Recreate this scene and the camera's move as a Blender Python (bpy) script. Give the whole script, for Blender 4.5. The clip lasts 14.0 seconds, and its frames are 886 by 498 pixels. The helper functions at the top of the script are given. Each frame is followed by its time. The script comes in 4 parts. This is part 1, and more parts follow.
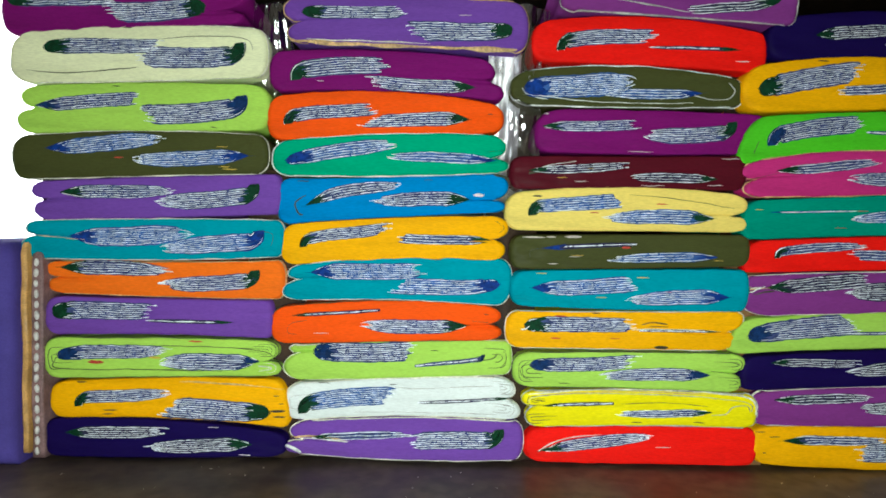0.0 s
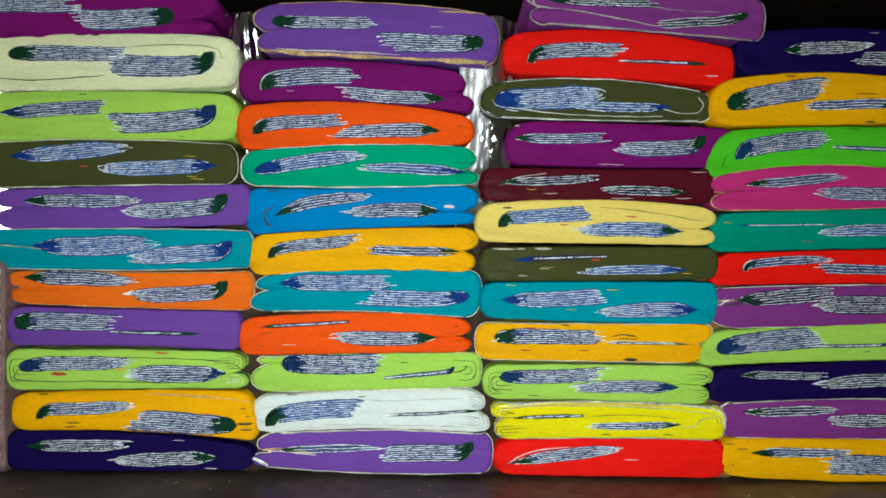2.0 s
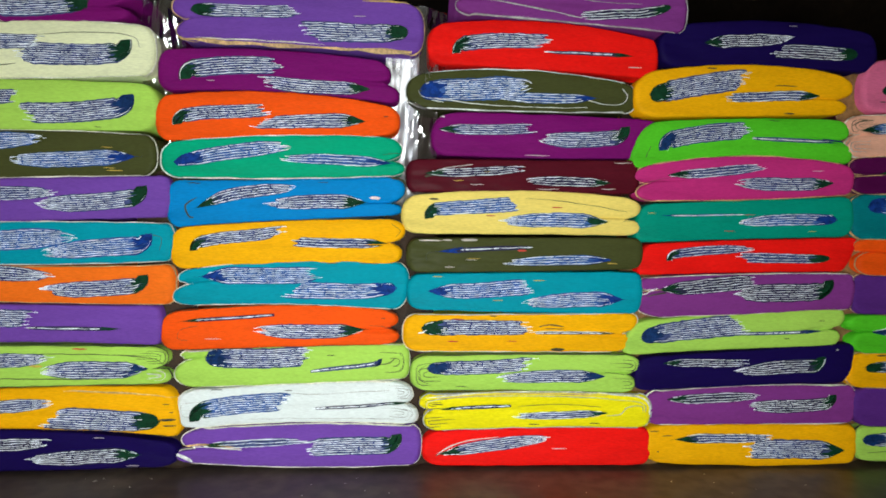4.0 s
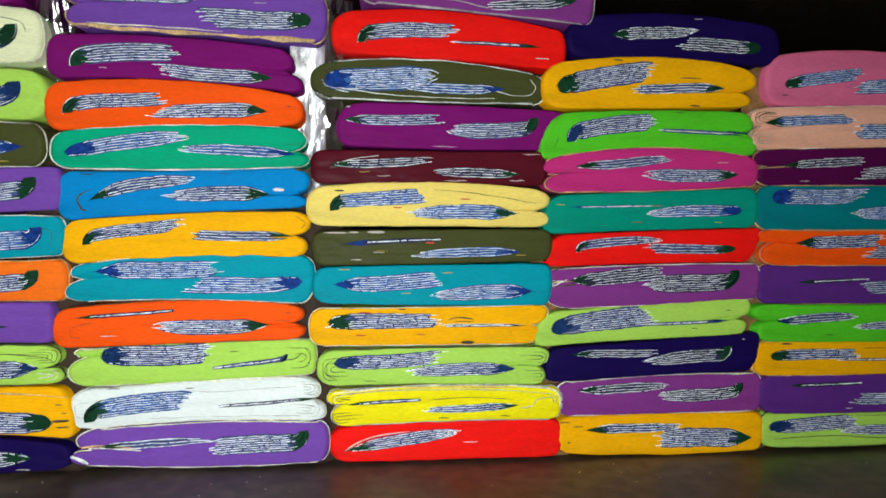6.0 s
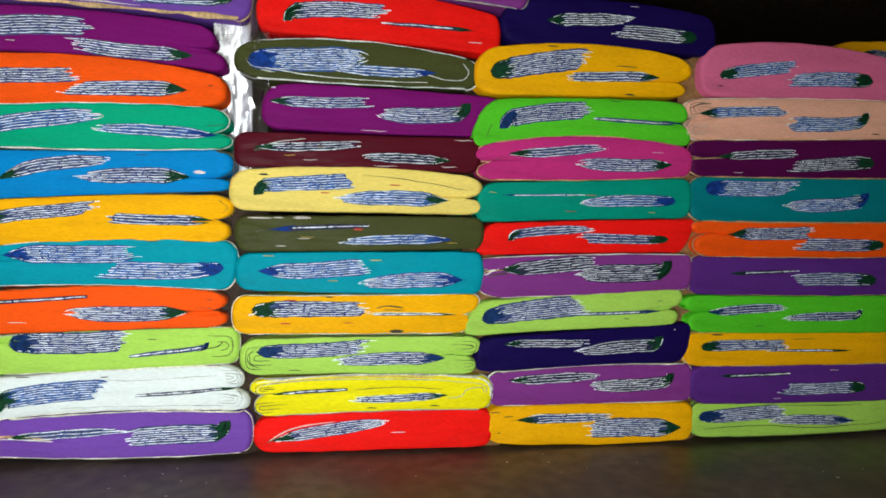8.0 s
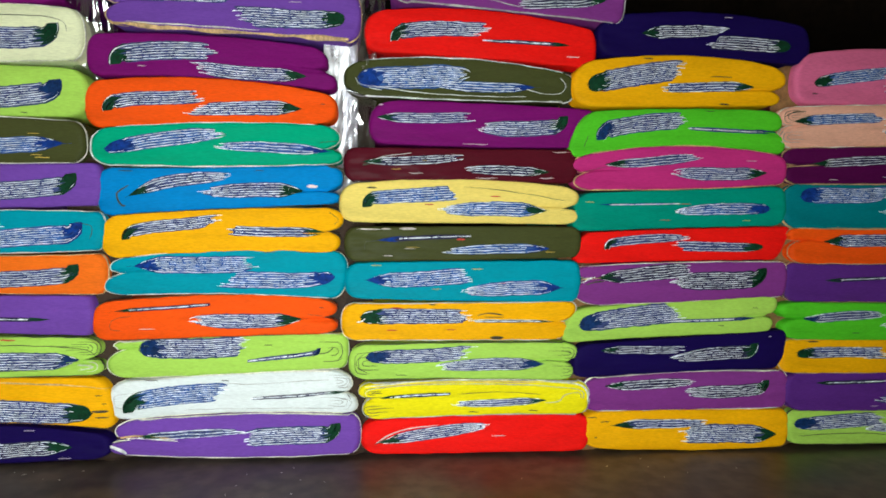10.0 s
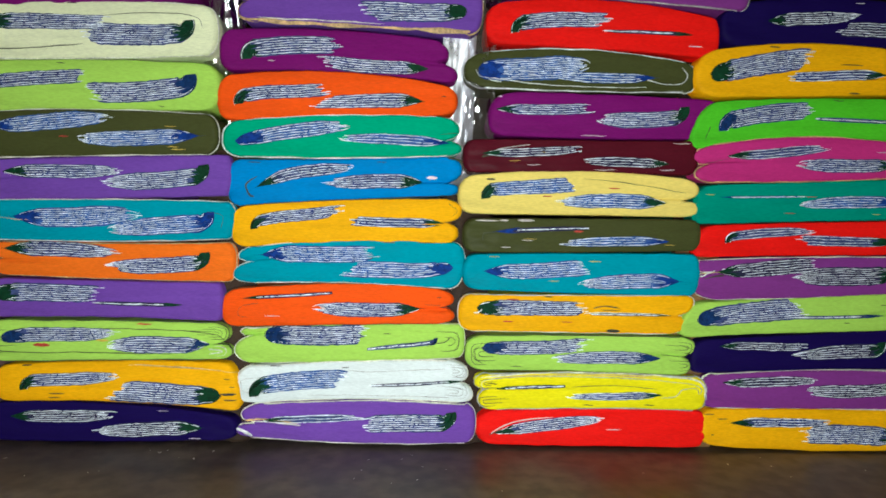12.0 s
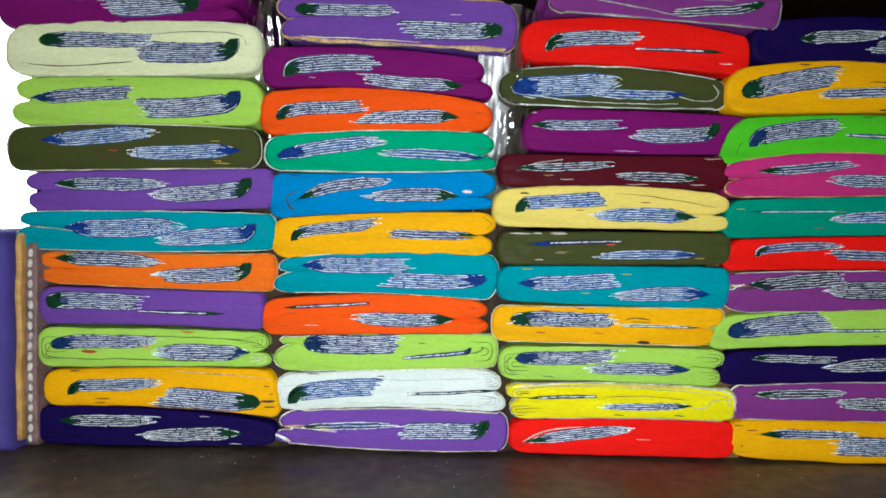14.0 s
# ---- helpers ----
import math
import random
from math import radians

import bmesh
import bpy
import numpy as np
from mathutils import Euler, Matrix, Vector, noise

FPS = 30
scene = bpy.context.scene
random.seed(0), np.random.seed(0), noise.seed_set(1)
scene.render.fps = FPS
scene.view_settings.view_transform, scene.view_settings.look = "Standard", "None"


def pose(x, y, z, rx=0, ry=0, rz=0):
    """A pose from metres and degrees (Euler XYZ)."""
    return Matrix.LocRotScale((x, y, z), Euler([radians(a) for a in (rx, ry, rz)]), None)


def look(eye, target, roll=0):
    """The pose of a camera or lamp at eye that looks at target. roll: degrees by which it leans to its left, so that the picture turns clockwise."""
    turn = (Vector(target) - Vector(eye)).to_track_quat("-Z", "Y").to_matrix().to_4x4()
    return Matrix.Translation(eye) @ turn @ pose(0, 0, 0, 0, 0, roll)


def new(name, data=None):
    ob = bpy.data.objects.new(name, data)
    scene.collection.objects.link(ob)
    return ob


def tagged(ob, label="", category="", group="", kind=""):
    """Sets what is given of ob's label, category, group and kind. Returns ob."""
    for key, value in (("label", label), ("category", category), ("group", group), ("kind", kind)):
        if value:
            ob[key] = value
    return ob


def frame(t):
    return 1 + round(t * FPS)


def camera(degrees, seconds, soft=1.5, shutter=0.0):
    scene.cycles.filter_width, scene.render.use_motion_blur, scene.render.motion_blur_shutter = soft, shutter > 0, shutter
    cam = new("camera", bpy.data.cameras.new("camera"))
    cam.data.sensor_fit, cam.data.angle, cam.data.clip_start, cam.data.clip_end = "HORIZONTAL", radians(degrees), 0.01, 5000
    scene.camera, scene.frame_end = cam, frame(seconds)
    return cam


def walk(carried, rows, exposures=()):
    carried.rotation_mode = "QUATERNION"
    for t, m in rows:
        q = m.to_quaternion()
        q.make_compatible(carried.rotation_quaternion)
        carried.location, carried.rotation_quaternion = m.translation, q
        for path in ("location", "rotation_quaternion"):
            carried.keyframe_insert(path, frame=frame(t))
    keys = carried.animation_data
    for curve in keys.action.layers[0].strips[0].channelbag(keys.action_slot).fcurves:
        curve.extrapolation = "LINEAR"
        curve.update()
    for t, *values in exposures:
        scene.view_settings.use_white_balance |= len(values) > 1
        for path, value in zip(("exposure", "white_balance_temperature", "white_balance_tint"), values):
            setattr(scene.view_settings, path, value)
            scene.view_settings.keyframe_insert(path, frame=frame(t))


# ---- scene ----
# the camera: carried sideways along a shelf, turning a little to the right and back
cam = camera(72.0, 14.0, soft=1.75)
ROWS = [
    (0.0, 0.3129, -0.7879, 1.1127, -0.24, -2.065, 0.975),
    (0.5, 0.3219, -0.798, 1.1159, -0.637, -1.989, 1.109),
    (1.0, 0.3214, -0.7898, 1.1219, -0.71, -0.978, 1.052),
    (1.5, 0.3233, -0.7887, 1.1191, -0.799, -0.905, 1.194),
    (2.0, 0.3359, -0.7852, 1.1202, -1.375, -1.485, 1.271),
    (2.2, 0.3415, -0.7852, 1.1202, -2.0, -1.75, 1.27),
    (4.3, 0.4118, -0.7845, 1.1161, -4.21, -1.951, 1.185),
    (4.5, 0.4219, -0.7817, 1.1145, -4.679, -1.879, 1.347),
    (5.0, 0.452, -0.7797, 1.1106, -5.718, -2.063, 1.016),
    (5.5, 0.474, -0.7808, 1.1098, -6.404, -2.276, 0.793),
    (6.0, 0.4786, -0.7815, 1.1103, -6.625, -2.047, 0.71),
    (6.5, 0.4936, -0.785, 1.1142, -7.237, -2.005, 0.827),
    (7.0, 0.5161, -0.7806, 1.1074, -8.099, -2.317, 1.034),
    (7.2, 0.5231, -0.7769, 1.108, -8.556, -2.535, 1.369),
    (7.9, 0.5385, -0.774, 1.1076, -8.998, -2.924, 1.481),
    (8.6, 0.5339, -0.7766, 1.1119, -8.478, -3.142, 1.229),
    (9.3, 0.5041, -0.7817, 1.1145, -7.394, -3.039, 1.033),
    (9.5, 0.4894, -0.7841, 1.1149, -6.858, -2.865, 1.109),
    (10.0, 0.4488, -0.7886, 1.1139, -5.851, -2.649, 0.998),
    (10.5, 0.4148, -0.7889, 1.1114, -4.623, -2.622, 1.101),
    (11.0, 0.3902, -0.7857, 1.1051, -3.447, -2.779, 0.952),
    (11.5, 0.3637, -0.7836, 1.0987, -2.419, -2.897, 1.064),
    (12.0, 0.3527, -0.7859, 1.1045, -1.808, -2.984, 1.342),
    (12.5, 0.3449, -0.7916, 1.1092, -1.535, -2.809, 1.35),
    (13.0, 0.3323, -0.7951, 1.1056, -0.761, -2.663, 1.23),
    (13.5, 0.3273, -0.7936, 1.1085, -0.754, -2.624, 1.365),
    (14.0, 0.3203, -0.8044, 1.1137, -0.798, -2.528, 1.624),
]
walk(cam, [(t, pose(x, y, z, 90 + pitch, 0, yaw) @ pose(0, 0, 0, 0, 0, roll)) for t, x, y, z, yaw, pitch, roll in ROWS],
     [(0.0, -0.07, 6450, 2), (0.5, -0.19, 6450, 2), (1.0, -0.26, 6450, 2), (1.6, -0.26, 6450, 2), (2.2, -0.18, 6450, 4), (4.5, -0.04, 6500, 10),
      (6.0, 0.0, 6500, 10), (10.0, 0.0, 6450, 9), (11.5, -0.04, 6350, 8), (14.0, -0.06, 6300, 6)])

# ---- light ----
world = bpy.data.worlds.new("world")
scene.world = world
world.use_nodes = True
sky = world.node_tree.nodes.new("ShaderNodeTexSky")
sky.sky_type, sky.sun_disc = "NISHITA", False
sky.sun_elevation, sky.sun_rotation = radians(40), radians(330)
world.node_tree.links.new(sky.outputs[0], world.node_tree.nodes["Background"].inputs[0])
world.node_tree.nodes["Background"].inputs[1].default_value = 0.12


def area_lamp(name, m, w, h, watts, colour):
    data = bpy.data.lights.new(name, "AREA")
    data.shape, data.size, data.size_y, data.energy, data.color = "RECTANGLE", w, h, watts, colour
    ob = new(name, data)
    ob.matrix_world = m
    return ob


# added, out of view: the panel on its stand before the shelf and the tube on the ceiling; and daylight in the window's
# opening
area_lamp("fill_panel_light", look((0.33, -0.98, 0.94), (0.37, 0, 0.98)), 0.46, 0.34, 10.9, (0.94, 1.0, 0.97))
area_lamp("fill_tube_light", look((-0.6, -2.4, 2.62), (0.1, -0.3, 1.0)), 1.2, 0.08, 6, (0.93, 1.0, 0.97))
area_lamp("window_daylight", look((-1.0, 0.52, 1.5), (-0.6, -0.8, 1.2)), 0.9, 1.0, 24, (0.95, 0.98, 1.0))


# ---- materials ----
def linear(r, g, b):
    return tuple(((c / 255 + 0.055) / 1.055) ** 2.4 if c > 10 else c / 255 / 12.92 for c in (r, g, b)) + (1.0,)


def surface(name, colour, rough=0.6, metal=0.0, spec=0.4, grain=400.0, bump=0.1, vary=0.12, coat=0.0, sheen=0.0, big=14.0, weave=0.0):
    """A node material: the colour varied at two scales, with fine relief."""
    mat = bpy.data.materials.new(name)
    mat.use_nodes = True
    nt = mat.node_tree
    bsdf = nt.nodes["Principled BSDF"]
    coord = nt.nodes.new("ShaderNodeTexCoord")

    place = coord.outputs["Object"]
    if weave:
        # the cloth's layers run along the folded edge
        stretch = nt.nodes.new("ShaderNodeMapping")
        stretch.inputs["Scale"].default_value = (0.16, 1.0, 1.0)
        nt.links.new(place, stretch.inputs["Vector"])
        place = stretch.outputs["Vector"]

    def noise_tex(scale, detail=3.0):
        n = nt.nodes.new("ShaderNodeTexNoise")
        n.inputs["Scale"].default_value, n.inputs["Detail"].default_value = scale, detail
        nt.links.new(place, n.inputs["Vector"])
        return n.outputs["Fac"]

    def ramp(fac, lo, hi, a=0.35, b=0.65):
        m = nt.nodes.new("ShaderNodeMapRange")
        m.inputs[1].default_value, m.inputs[2].default_value, m.inputs[3].default_value, m.inputs[4].default_value = a, b, lo, hi
        nt.links.new(fac, m.inputs[0])
        return m.outputs[0]

    large, fine = noise_tex(big), noise_tex(grain, 2.0)
    hsv = nt.nodes.new("ShaderNodeHueSaturation")
    hsv.inputs["Color"].default_value = colour
    mul = nt.nodes.new("ShaderNodeMath")
    mul.operation = "MULTIPLY"
    nt.links.new(ramp(large, 1 - vary, 1 + vary * 0.6), mul.inputs[0])
    nt.links.new(ramp(fine, 1 - vary * 0.8, 1 + vary * 0.5), mul.inputs[1])
    if weave:
        blot = nt.nodes.new("ShaderNodeMath")
        blot.operation = "MULTIPLY"
        nt.links.new(mul.outputs[0], blot.inputs[0])
        nt.links.new(ramp(noise_tex(48.0, 4.0), 0.90, 1.0, 0.30, 0.42), blot.inputs[1])
        mul = blot
    nt.links.new(mul.outputs[0], hsv.inputs["Value"])
    nt.links.new(hsv.outputs[0], bsdf.inputs["Base Color"])
    nt.links.new(ramp(large, rough - 0.08, rough + 0.08), bsdf.inputs["Roughness"])
    bsdf.inputs["Metallic"].default_value = metal
    bsdf.inputs["Specular IOR Level"].default_value = spec
    bsdf.inputs["Coat Weight"].default_value = coat
    bsdf.inputs["Coat Roughness"].default_value = 0.22
    bsdf.inputs["Sheen Weight"].default_value = sheen
    height = fine
    if weave:
        wave = nt.nodes.new("ShaderNodeTexWave")
        wave.bands_direction = "Z"
        wave.inputs["Scale"].default_value, wave.inputs["Distortion"].default_value = weave, 2.5
        wave.inputs["Detail"].default_value, wave.inputs["Detail Scale"].default_value = 2.0, 1.5
        nt.links.new(coord.outputs["Object"], wave.inputs["Vector"])
        add = nt.nodes.new("ShaderNodeMath")
        nt.links.new(wave.outputs["Fac"], add.inputs[0])
        nt.links.new(fine, add.inputs[1])
        height = add.outputs[0]
    bm = nt.nodes.new("ShaderNodeBump")
    bm.inputs["Strength"].default_value, bm.inputs["Distance"].default_value = bump, 0.002
    nt.links.new(height, bm.inputs["Height"])
    nt.links.new(bm.outputs[0], bsdf.inputs["Normal"])
    return mat


CLOTH_SRGB = {
    "MAGENTA": (122, 16, 108), "CREAM": (240, 243, 200), "LIME": (174, 219, 92), "OLIVE": (70, 74, 38), "PURPLE": (116, 72, 168),
    "TEAL": (0, 150, 170), "TANGERINE": (250, 116, 28), "AMBER": (250, 180, 6), "NAVY": (22, 7, 74), "ORANGE": (252, 88, 16),
    "GREEN": (0, 166, 124), "BLUE": (0, 132, 204), "WHITE": (232, 240, 240), "MAUVE": (132, 56, 138), "RED": (246, 24, 18),
    "MAROON": (84, 14, 30), "STRAW": (246, 220, 116), "YELLOW": (244, 230, 16), "GREEN2": (86, 202, 40), "PINK": (198, 48, 126),
    "SEAGREEN": (0, 146, 124), "ROSE": (226, 110, 152), "PEACH": (244, 182, 156), "PLUM": (84, 10, 72), "TEAL2": (0, 124, 132),
    "VIOLET": (92, 44, 132),
}
WORDS = {
    "MAGENTA": "deep magenta", "CREAM": "pale cream", "LIME": "lime green", "OLIVE": "dark olive green", "PURPLE": "medium purple",
    "TEAL": "bright teal", "TANGERINE": "tangerine orange", "AMBER": "golden amber", "NAVY": "dark navy blue", "ORANGE": "vivid orange",
    "GREEN": "emerald green", "BLUE": "cerulean blue", "WHITE": "white", "MAUVE": "dusky mauve", "RED": "bright red",
    "MAROON": "dark maroon", "STRAW": "straw yellow", "YELLOW": "lemon yellow", "GREEN2": "grass green", "PINK": "raspberry pink",
    "SEAGREEN": "sea green", "ROSE": "rose pink", "PEACH": "pale peach", "PLUM": "dark plum", "TEAL2": "deep teal", "VIOLET": "dark violet",
}
GLOSSY = {"OLIVE", "MAROON"}
CLOTH = {}
for key, rgb in CLOTH_SRGB.items():
    base = tuple(0.90 * c for c in linear(*rgb)[:3]) + (1.0,)
    CLOTH[key] = surface("cloth_" + WORDS[key].replace(" ", "_"), base, 0.65, spec=0.07, grain=900, bump=0.12, vary=0.11, coat=0.025 if key in GLOSSY else 0.0, big=22, weave=190)
GROUND_THREAD = {kind: surface(kind + "_ground_thread", rgb, 0.7, spec=0.1, grain=1500, bump=0.3, vary=0.4, big=120)
                 for kind, rgb in (("blue", (0.045, 0.115, 0.34, 1)), ("slate", (0.055, 0.075, 0.20, 1)), ("dark", (0.030, 0.030, 0.075, 1)))}
SILVER_THREAD = surface("silver_white_thread", (0.88, 0.94, 1.0, 1), 0.3, spec=0.5, grain=1200, bump=0.2, vary=0.28, big=110)
TIP_THREAD = {"green": surface("dark_green_thread", (0.004, 0.040, 0.016, 1), 0.6, spec=0.1, grain=900, bump=0.3, vary=0.4, big=150),
              "navy": surface("navy_blue_thread", (0.006, 0.030, 0.115, 1), 0.6, spec=0.1, grain=900, bump=0.3, vary=0.4, big=150),
              "blue": surface("royal_blue_thread", (0.005, 0.036, 0.22, 1), 0.6, spec=0.1, grain=900, bump=0.3, vary=0.4, big=150)}
EDGE = {"pale": surface("pale_selvedge", (0.78, 0.76, 0.64, 1), 0.5, vary=0.35, big=40), "white": surface("white_selvedge", (0.75, 0.78, 0.74, 1), 0.45, vary=0.35, big=40),
        "cord": surface("tan_selvedge", (0.62, 0.40, 0.18, 1), 0.55, vary=0.4, big=40), "silver": surface("silver_grey_selvedge", (0.42, 0.42, 0.40, 1), 0.4, vary=0.4, big=40),
        # dark: selvedges, thread tails, and crease shade put into colour
        "dark": surface("dark_selvedge_and_crease", (0.06, 0.07, 0.035, 1), 0.6, vary=0.4, big=40)}
SHELF = surface("brown_shelf_laminate", (0.095, 0.070, 0.053, 1), 0.42, grain=46, bump=0.12, vary=0.42, big=11)
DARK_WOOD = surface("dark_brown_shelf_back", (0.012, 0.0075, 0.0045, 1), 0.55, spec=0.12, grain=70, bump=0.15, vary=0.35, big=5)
PLASTER = surface("cream_plaster", (0.55, 0.50, 0.42, 1), 0.8, grain=90, bump=0.2, vary=0.08, big=3)
CEIL = surface("white_ceiling_paint", (0.75, 0.74, 0.70, 1), 0.85, grain=120, bump=0.1, vary=0.05, big=2)
FLOOR_TILE = surface("grey_floor_tile", (0.30, 0.28, 0.25, 1), 0.45, grain=30, bump=0.05, vary=0.15, big=3)
WRAP = surface("crumpled_clear_wrap", (0.88, 0.88, 0.92, 1), 0.34, metal=0.75, grain=60, bump=0.25, vary=0.12, big=40)


def clear_film(name, share):
    """Thin clear plastic: mostly let through, the rest a sharp gloss."""
    mat = bpy.data.materials.new(name)
    mat.use_nodes = True
    nt = mat.node_tree
    nt.nodes.remove(nt.nodes["Principled BSDF"])
    through_it, gloss, mix = nt.nodes.new("ShaderNodeBsdfTransparent"), nt.nodes.new("ShaderNodeBsdfGlossy"), nt.nodes.new("ShaderNodeMixShader")
    through_it.inputs["Color"].default_value = (0.90, 0.90, 0.92, 1)
    gloss.inputs["Roughness"].default_value = 0.10
    mix.inputs[0].default_value = share
    nt.links.new(through_it.outputs[0], mix.inputs[1])
    nt.links.new(gloss.outputs[0], mix.inputs[2])
    nt.links.new(mix.outputs[0], nt.nodes["Material Output"].inputs[0])
    return mat


FILM = clear_film("creased_clear_film", 0.16)
BLUE_PURPLE = surface("blue_purple_cloth", (0.075, 0.055, 0.27, 1), 0.65, spec=0.07, grain=900, bump=0.12, vary=0.12, big=22, weave=190)
GOLD = surface("gold_border_cloth", (0.58, 0.32, 0.10, 1), 0.5, grain=500, bump=0.2, vary=0.25, big=60)
BEAD = surface("pearl_white_bead", (0.62, 0.60, 0.58, 1), 0.3, grain=300, bump=0.05, vary=0.15, big=80)
BEAD_TAPE = surface("dusky_brown_bead_tape", (0.22, 0.13, 0.13, 1), 0.6, grain=500, bump=0.2, vary=0.3, big=60)
# pale serves small pale marks and also glints of plastic painted on the cloth
MARK = {"red": surface("red_tag_print", (0.55, 0.05, 0.03, 1), 0.6, vary=0.3), "dark": surface("dark_print", (0.03, 0.03, 0.02, 1), 0.6, vary=0.3),
        "gold": surface("gold_print", (0.62, 0.42, 0.06, 1), 0.5, vary=0.3), "pale": surface("pale_mark_and_glint", (0.7, 0.62, 0.62, 1), 0.4, vary=0.3)}
FRAME_PAINT = surface("white_window_paint", (0.78, 0.78, 0.76, 1), 0.5, grain=90, bump=0.05, vary=0.05, big=4)


# ---- mesh helpers ----
def mesh_ob(name, verts, faces, mat, parent=None, label="", smooth=True):
    me = bpy.data.meshes.new(name)
    me.from_pydata([tuple(v) for v in verts], [], faces)
    me.materials.append(mat)
    if smooth:
        me.polygons.foreach_set("use_smooth", [True] * len(me.polygons))
    me.update()
    ob = new(name, me)
    if parent is not None:
        ob.parent = parent
    if label:
        ob["label"] = label
    return ob


def box_ob(name, lo, hi, mat, parent=None, label="", bevel=0.0):
    bm = bmesh.new()
    bmesh.ops.create_cube(bm, size=1.0)
    for v in bm.verts:
        v.co = Vector([lo[i] + (v.co[i] + 0.5) * (hi[i] - lo[i]) for i in range(3)])
    if bevel:
        bmesh.ops.bevel(bm, geom=list(bm.edges), offset=bevel, segments=2, affect="EDGES", profile=0.5)
    me = bpy.data.meshes.new(name)
    bm.to_mesh(me)
    bm.free()
    me.materials.append(mat)
    ob = new(name, me)
    if parent is not None:
        ob.parent = parent
    if label:
        ob["label"] = label
    return ob


def ribbon(points, width, thick, closed=False, uneven=None):
    """A four-sided bead along points that lie on the front of a thing (x, y, z), standing out towards -y."""
    pts = [Vector(p) for p in points]
    verts, faces, n = [], [], len(pts)
    for i, p in enumerate(pts):
        a = pts[(i - 1) % n] if closed or i else p
        b = pts[(i + 1) % n] if closed or i < n - 1 else p
        d = (b - a)
        d.y = 0
        side = Vector((-d.z, 0, d.x)).normalized() * width / 2 if d.length > 1e-9 else Vector((0, 0, width / 2))
        taper = 1.0 if closed else min(1.0, 0.35 + 4 * min(i, n - 1 - i) / n)
        if uneven is not None:
            taper *= max(0.30, 0.95 + 0.9 * noise.noise((p.x * 34, p.z * 60, uneven)))
        out = Vector((0, -thick * taper, 0))
        verts += [p + side * taper + Vector((0, 0.0008, 0)), p + side * taper * 0.6 + out, p - side * taper * 0.6 + out, p - side * taper + Vector((0, 0.0008, 0))]
    for i in range(n if closed else n - 1):
        j = (i + 1) % n
        for k in range(3):
            faces.append((4 * i + k, 4 * i + k + 1, 4 * j + k + 1, 4 * j + k))
    if not closed and n > 1:
        faces += [(0, 1, 2, 3), (4 * n - 1, 4 * n - 2, 4 * n - 3, 4 * n - 4)]
    return verts, faces


def joined(pieces):
    verts, faces = [], []
    for v, f in pieces:
        o = len(verts)
        verts += list(v)
        faces += [tuple(i + o for i in q) for q in f]
    return verts, faces


# ---- the shop: shelf, walls, window ----
box_ob("shelf_board", (-1.6, -0.30, 0.765), (2.6, 0.42, 0.800), SHELF, bevel=0.004)
tagged(bpy.data.objects["shelf_board"], "worn brown laminate shelf board carrying stacks of sarees", "shelf", kind="structure")
tagged(box_ob("shelf_front", (-1.6, -0.285, 0.0), (2.6, -0.26, 0.765), SHELF), "brown laminate front under the shelf board", "counter", kind="structure")
# unseen board added overhead to keep light off the tops of the stacks
tagged(box_ob("top_shade_board", (-0.46, -0.16, 1.600), (2.6, 0.42, 1.630), DARK_WOOD, bevel=0.003), "unseen dark brown board added above the saree stacks to shade them", "shelf", kind="structure")
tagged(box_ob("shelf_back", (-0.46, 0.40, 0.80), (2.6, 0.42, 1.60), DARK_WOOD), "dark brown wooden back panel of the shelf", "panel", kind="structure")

WX0, WX1, WZ0, WZ1 = -1.55, -0.47, 0.86, 2.0
for name, lo, hi in (("wall_back", (WX1, 0.424, 0), (2.8, 0.60, 2.8)), ("wall_back_left", (-2.0, 0.424, 0), (WX0, 0.60, 2.8)),
                     ("wall_under_window", (WX0, 0.424, 0), (WX1, 0.60, WZ0)), ("wall_over_window", (WX0, 0.424, WZ1), (WX1, 0.60, 2.8)),
                     ("wall_left", (-2.15, -3.3, 0), (-2.0, 0.60, 2.8)), ("wall_right", (2.8, -3.3, 0), (2.95, 0.60, 2.8)),
                     ("wall_front", (-2.15, -3.45, 0), (2.95, -3.3, 2.8))):
    tagged(box_ob(name, lo, hi, PLASTER), "cream plastered shop wall", "wall", kind="structure")
tagged(box_ob("floor", (-2.15, -3.45, -0.1), (2.95, 0.60, 0.0), FLOOR_TILE), "grey tiled shop floor", "floor", kind="structure")
tagged(box_ob("ceiling", (-2.15, -3.45, 2.8), (2.95, 0.60, 2.9), CEIL), "white painted shop ceiling", "ceiling", kind="structure")

win = tagged(new("window_1"), "bright white-framed window beside the shelf", "window", kind="structure")
win.location = (WX0, 0.5, WZ0)
for lo, hi in (((0, 0, 0), (0.04, 0.05, WZ1 - WZ0)), ((WX1 - WX0 - 0.04, 0, 0), (WX1 - WX0, 0.05, WZ1 - WZ0)),
               ((0.04, 0, 0), (WX1 - WX0 - 0.04, 0.05, 0.04)), ((0.04, 0, WZ1 - WZ0 - 0.04), (WX1 - WX0 - 0.04, 0.05, WZ1 - WZ0))):
    box_ob("window_frame", lo, hi, FRAME_PAINT, win, "white painted frame", 0.003)
bright = bpy.data.materials.new("overcast_distance")
bright.use_nodes = True
em = bright.node_tree.nodes["Principled BSDF"]
em.inputs["Emission Color"].default_value, em.inputs["Emission Strength"].default_value = (0.95, 0.98, 1.0, 1), 4.0
tagged(box_ob("backdrop", (-3.5, 1.6, -0.5), (1.5, 1.62, 3.5), bright), "plain bright daylight outside the window", "backdrop", kind="structure")


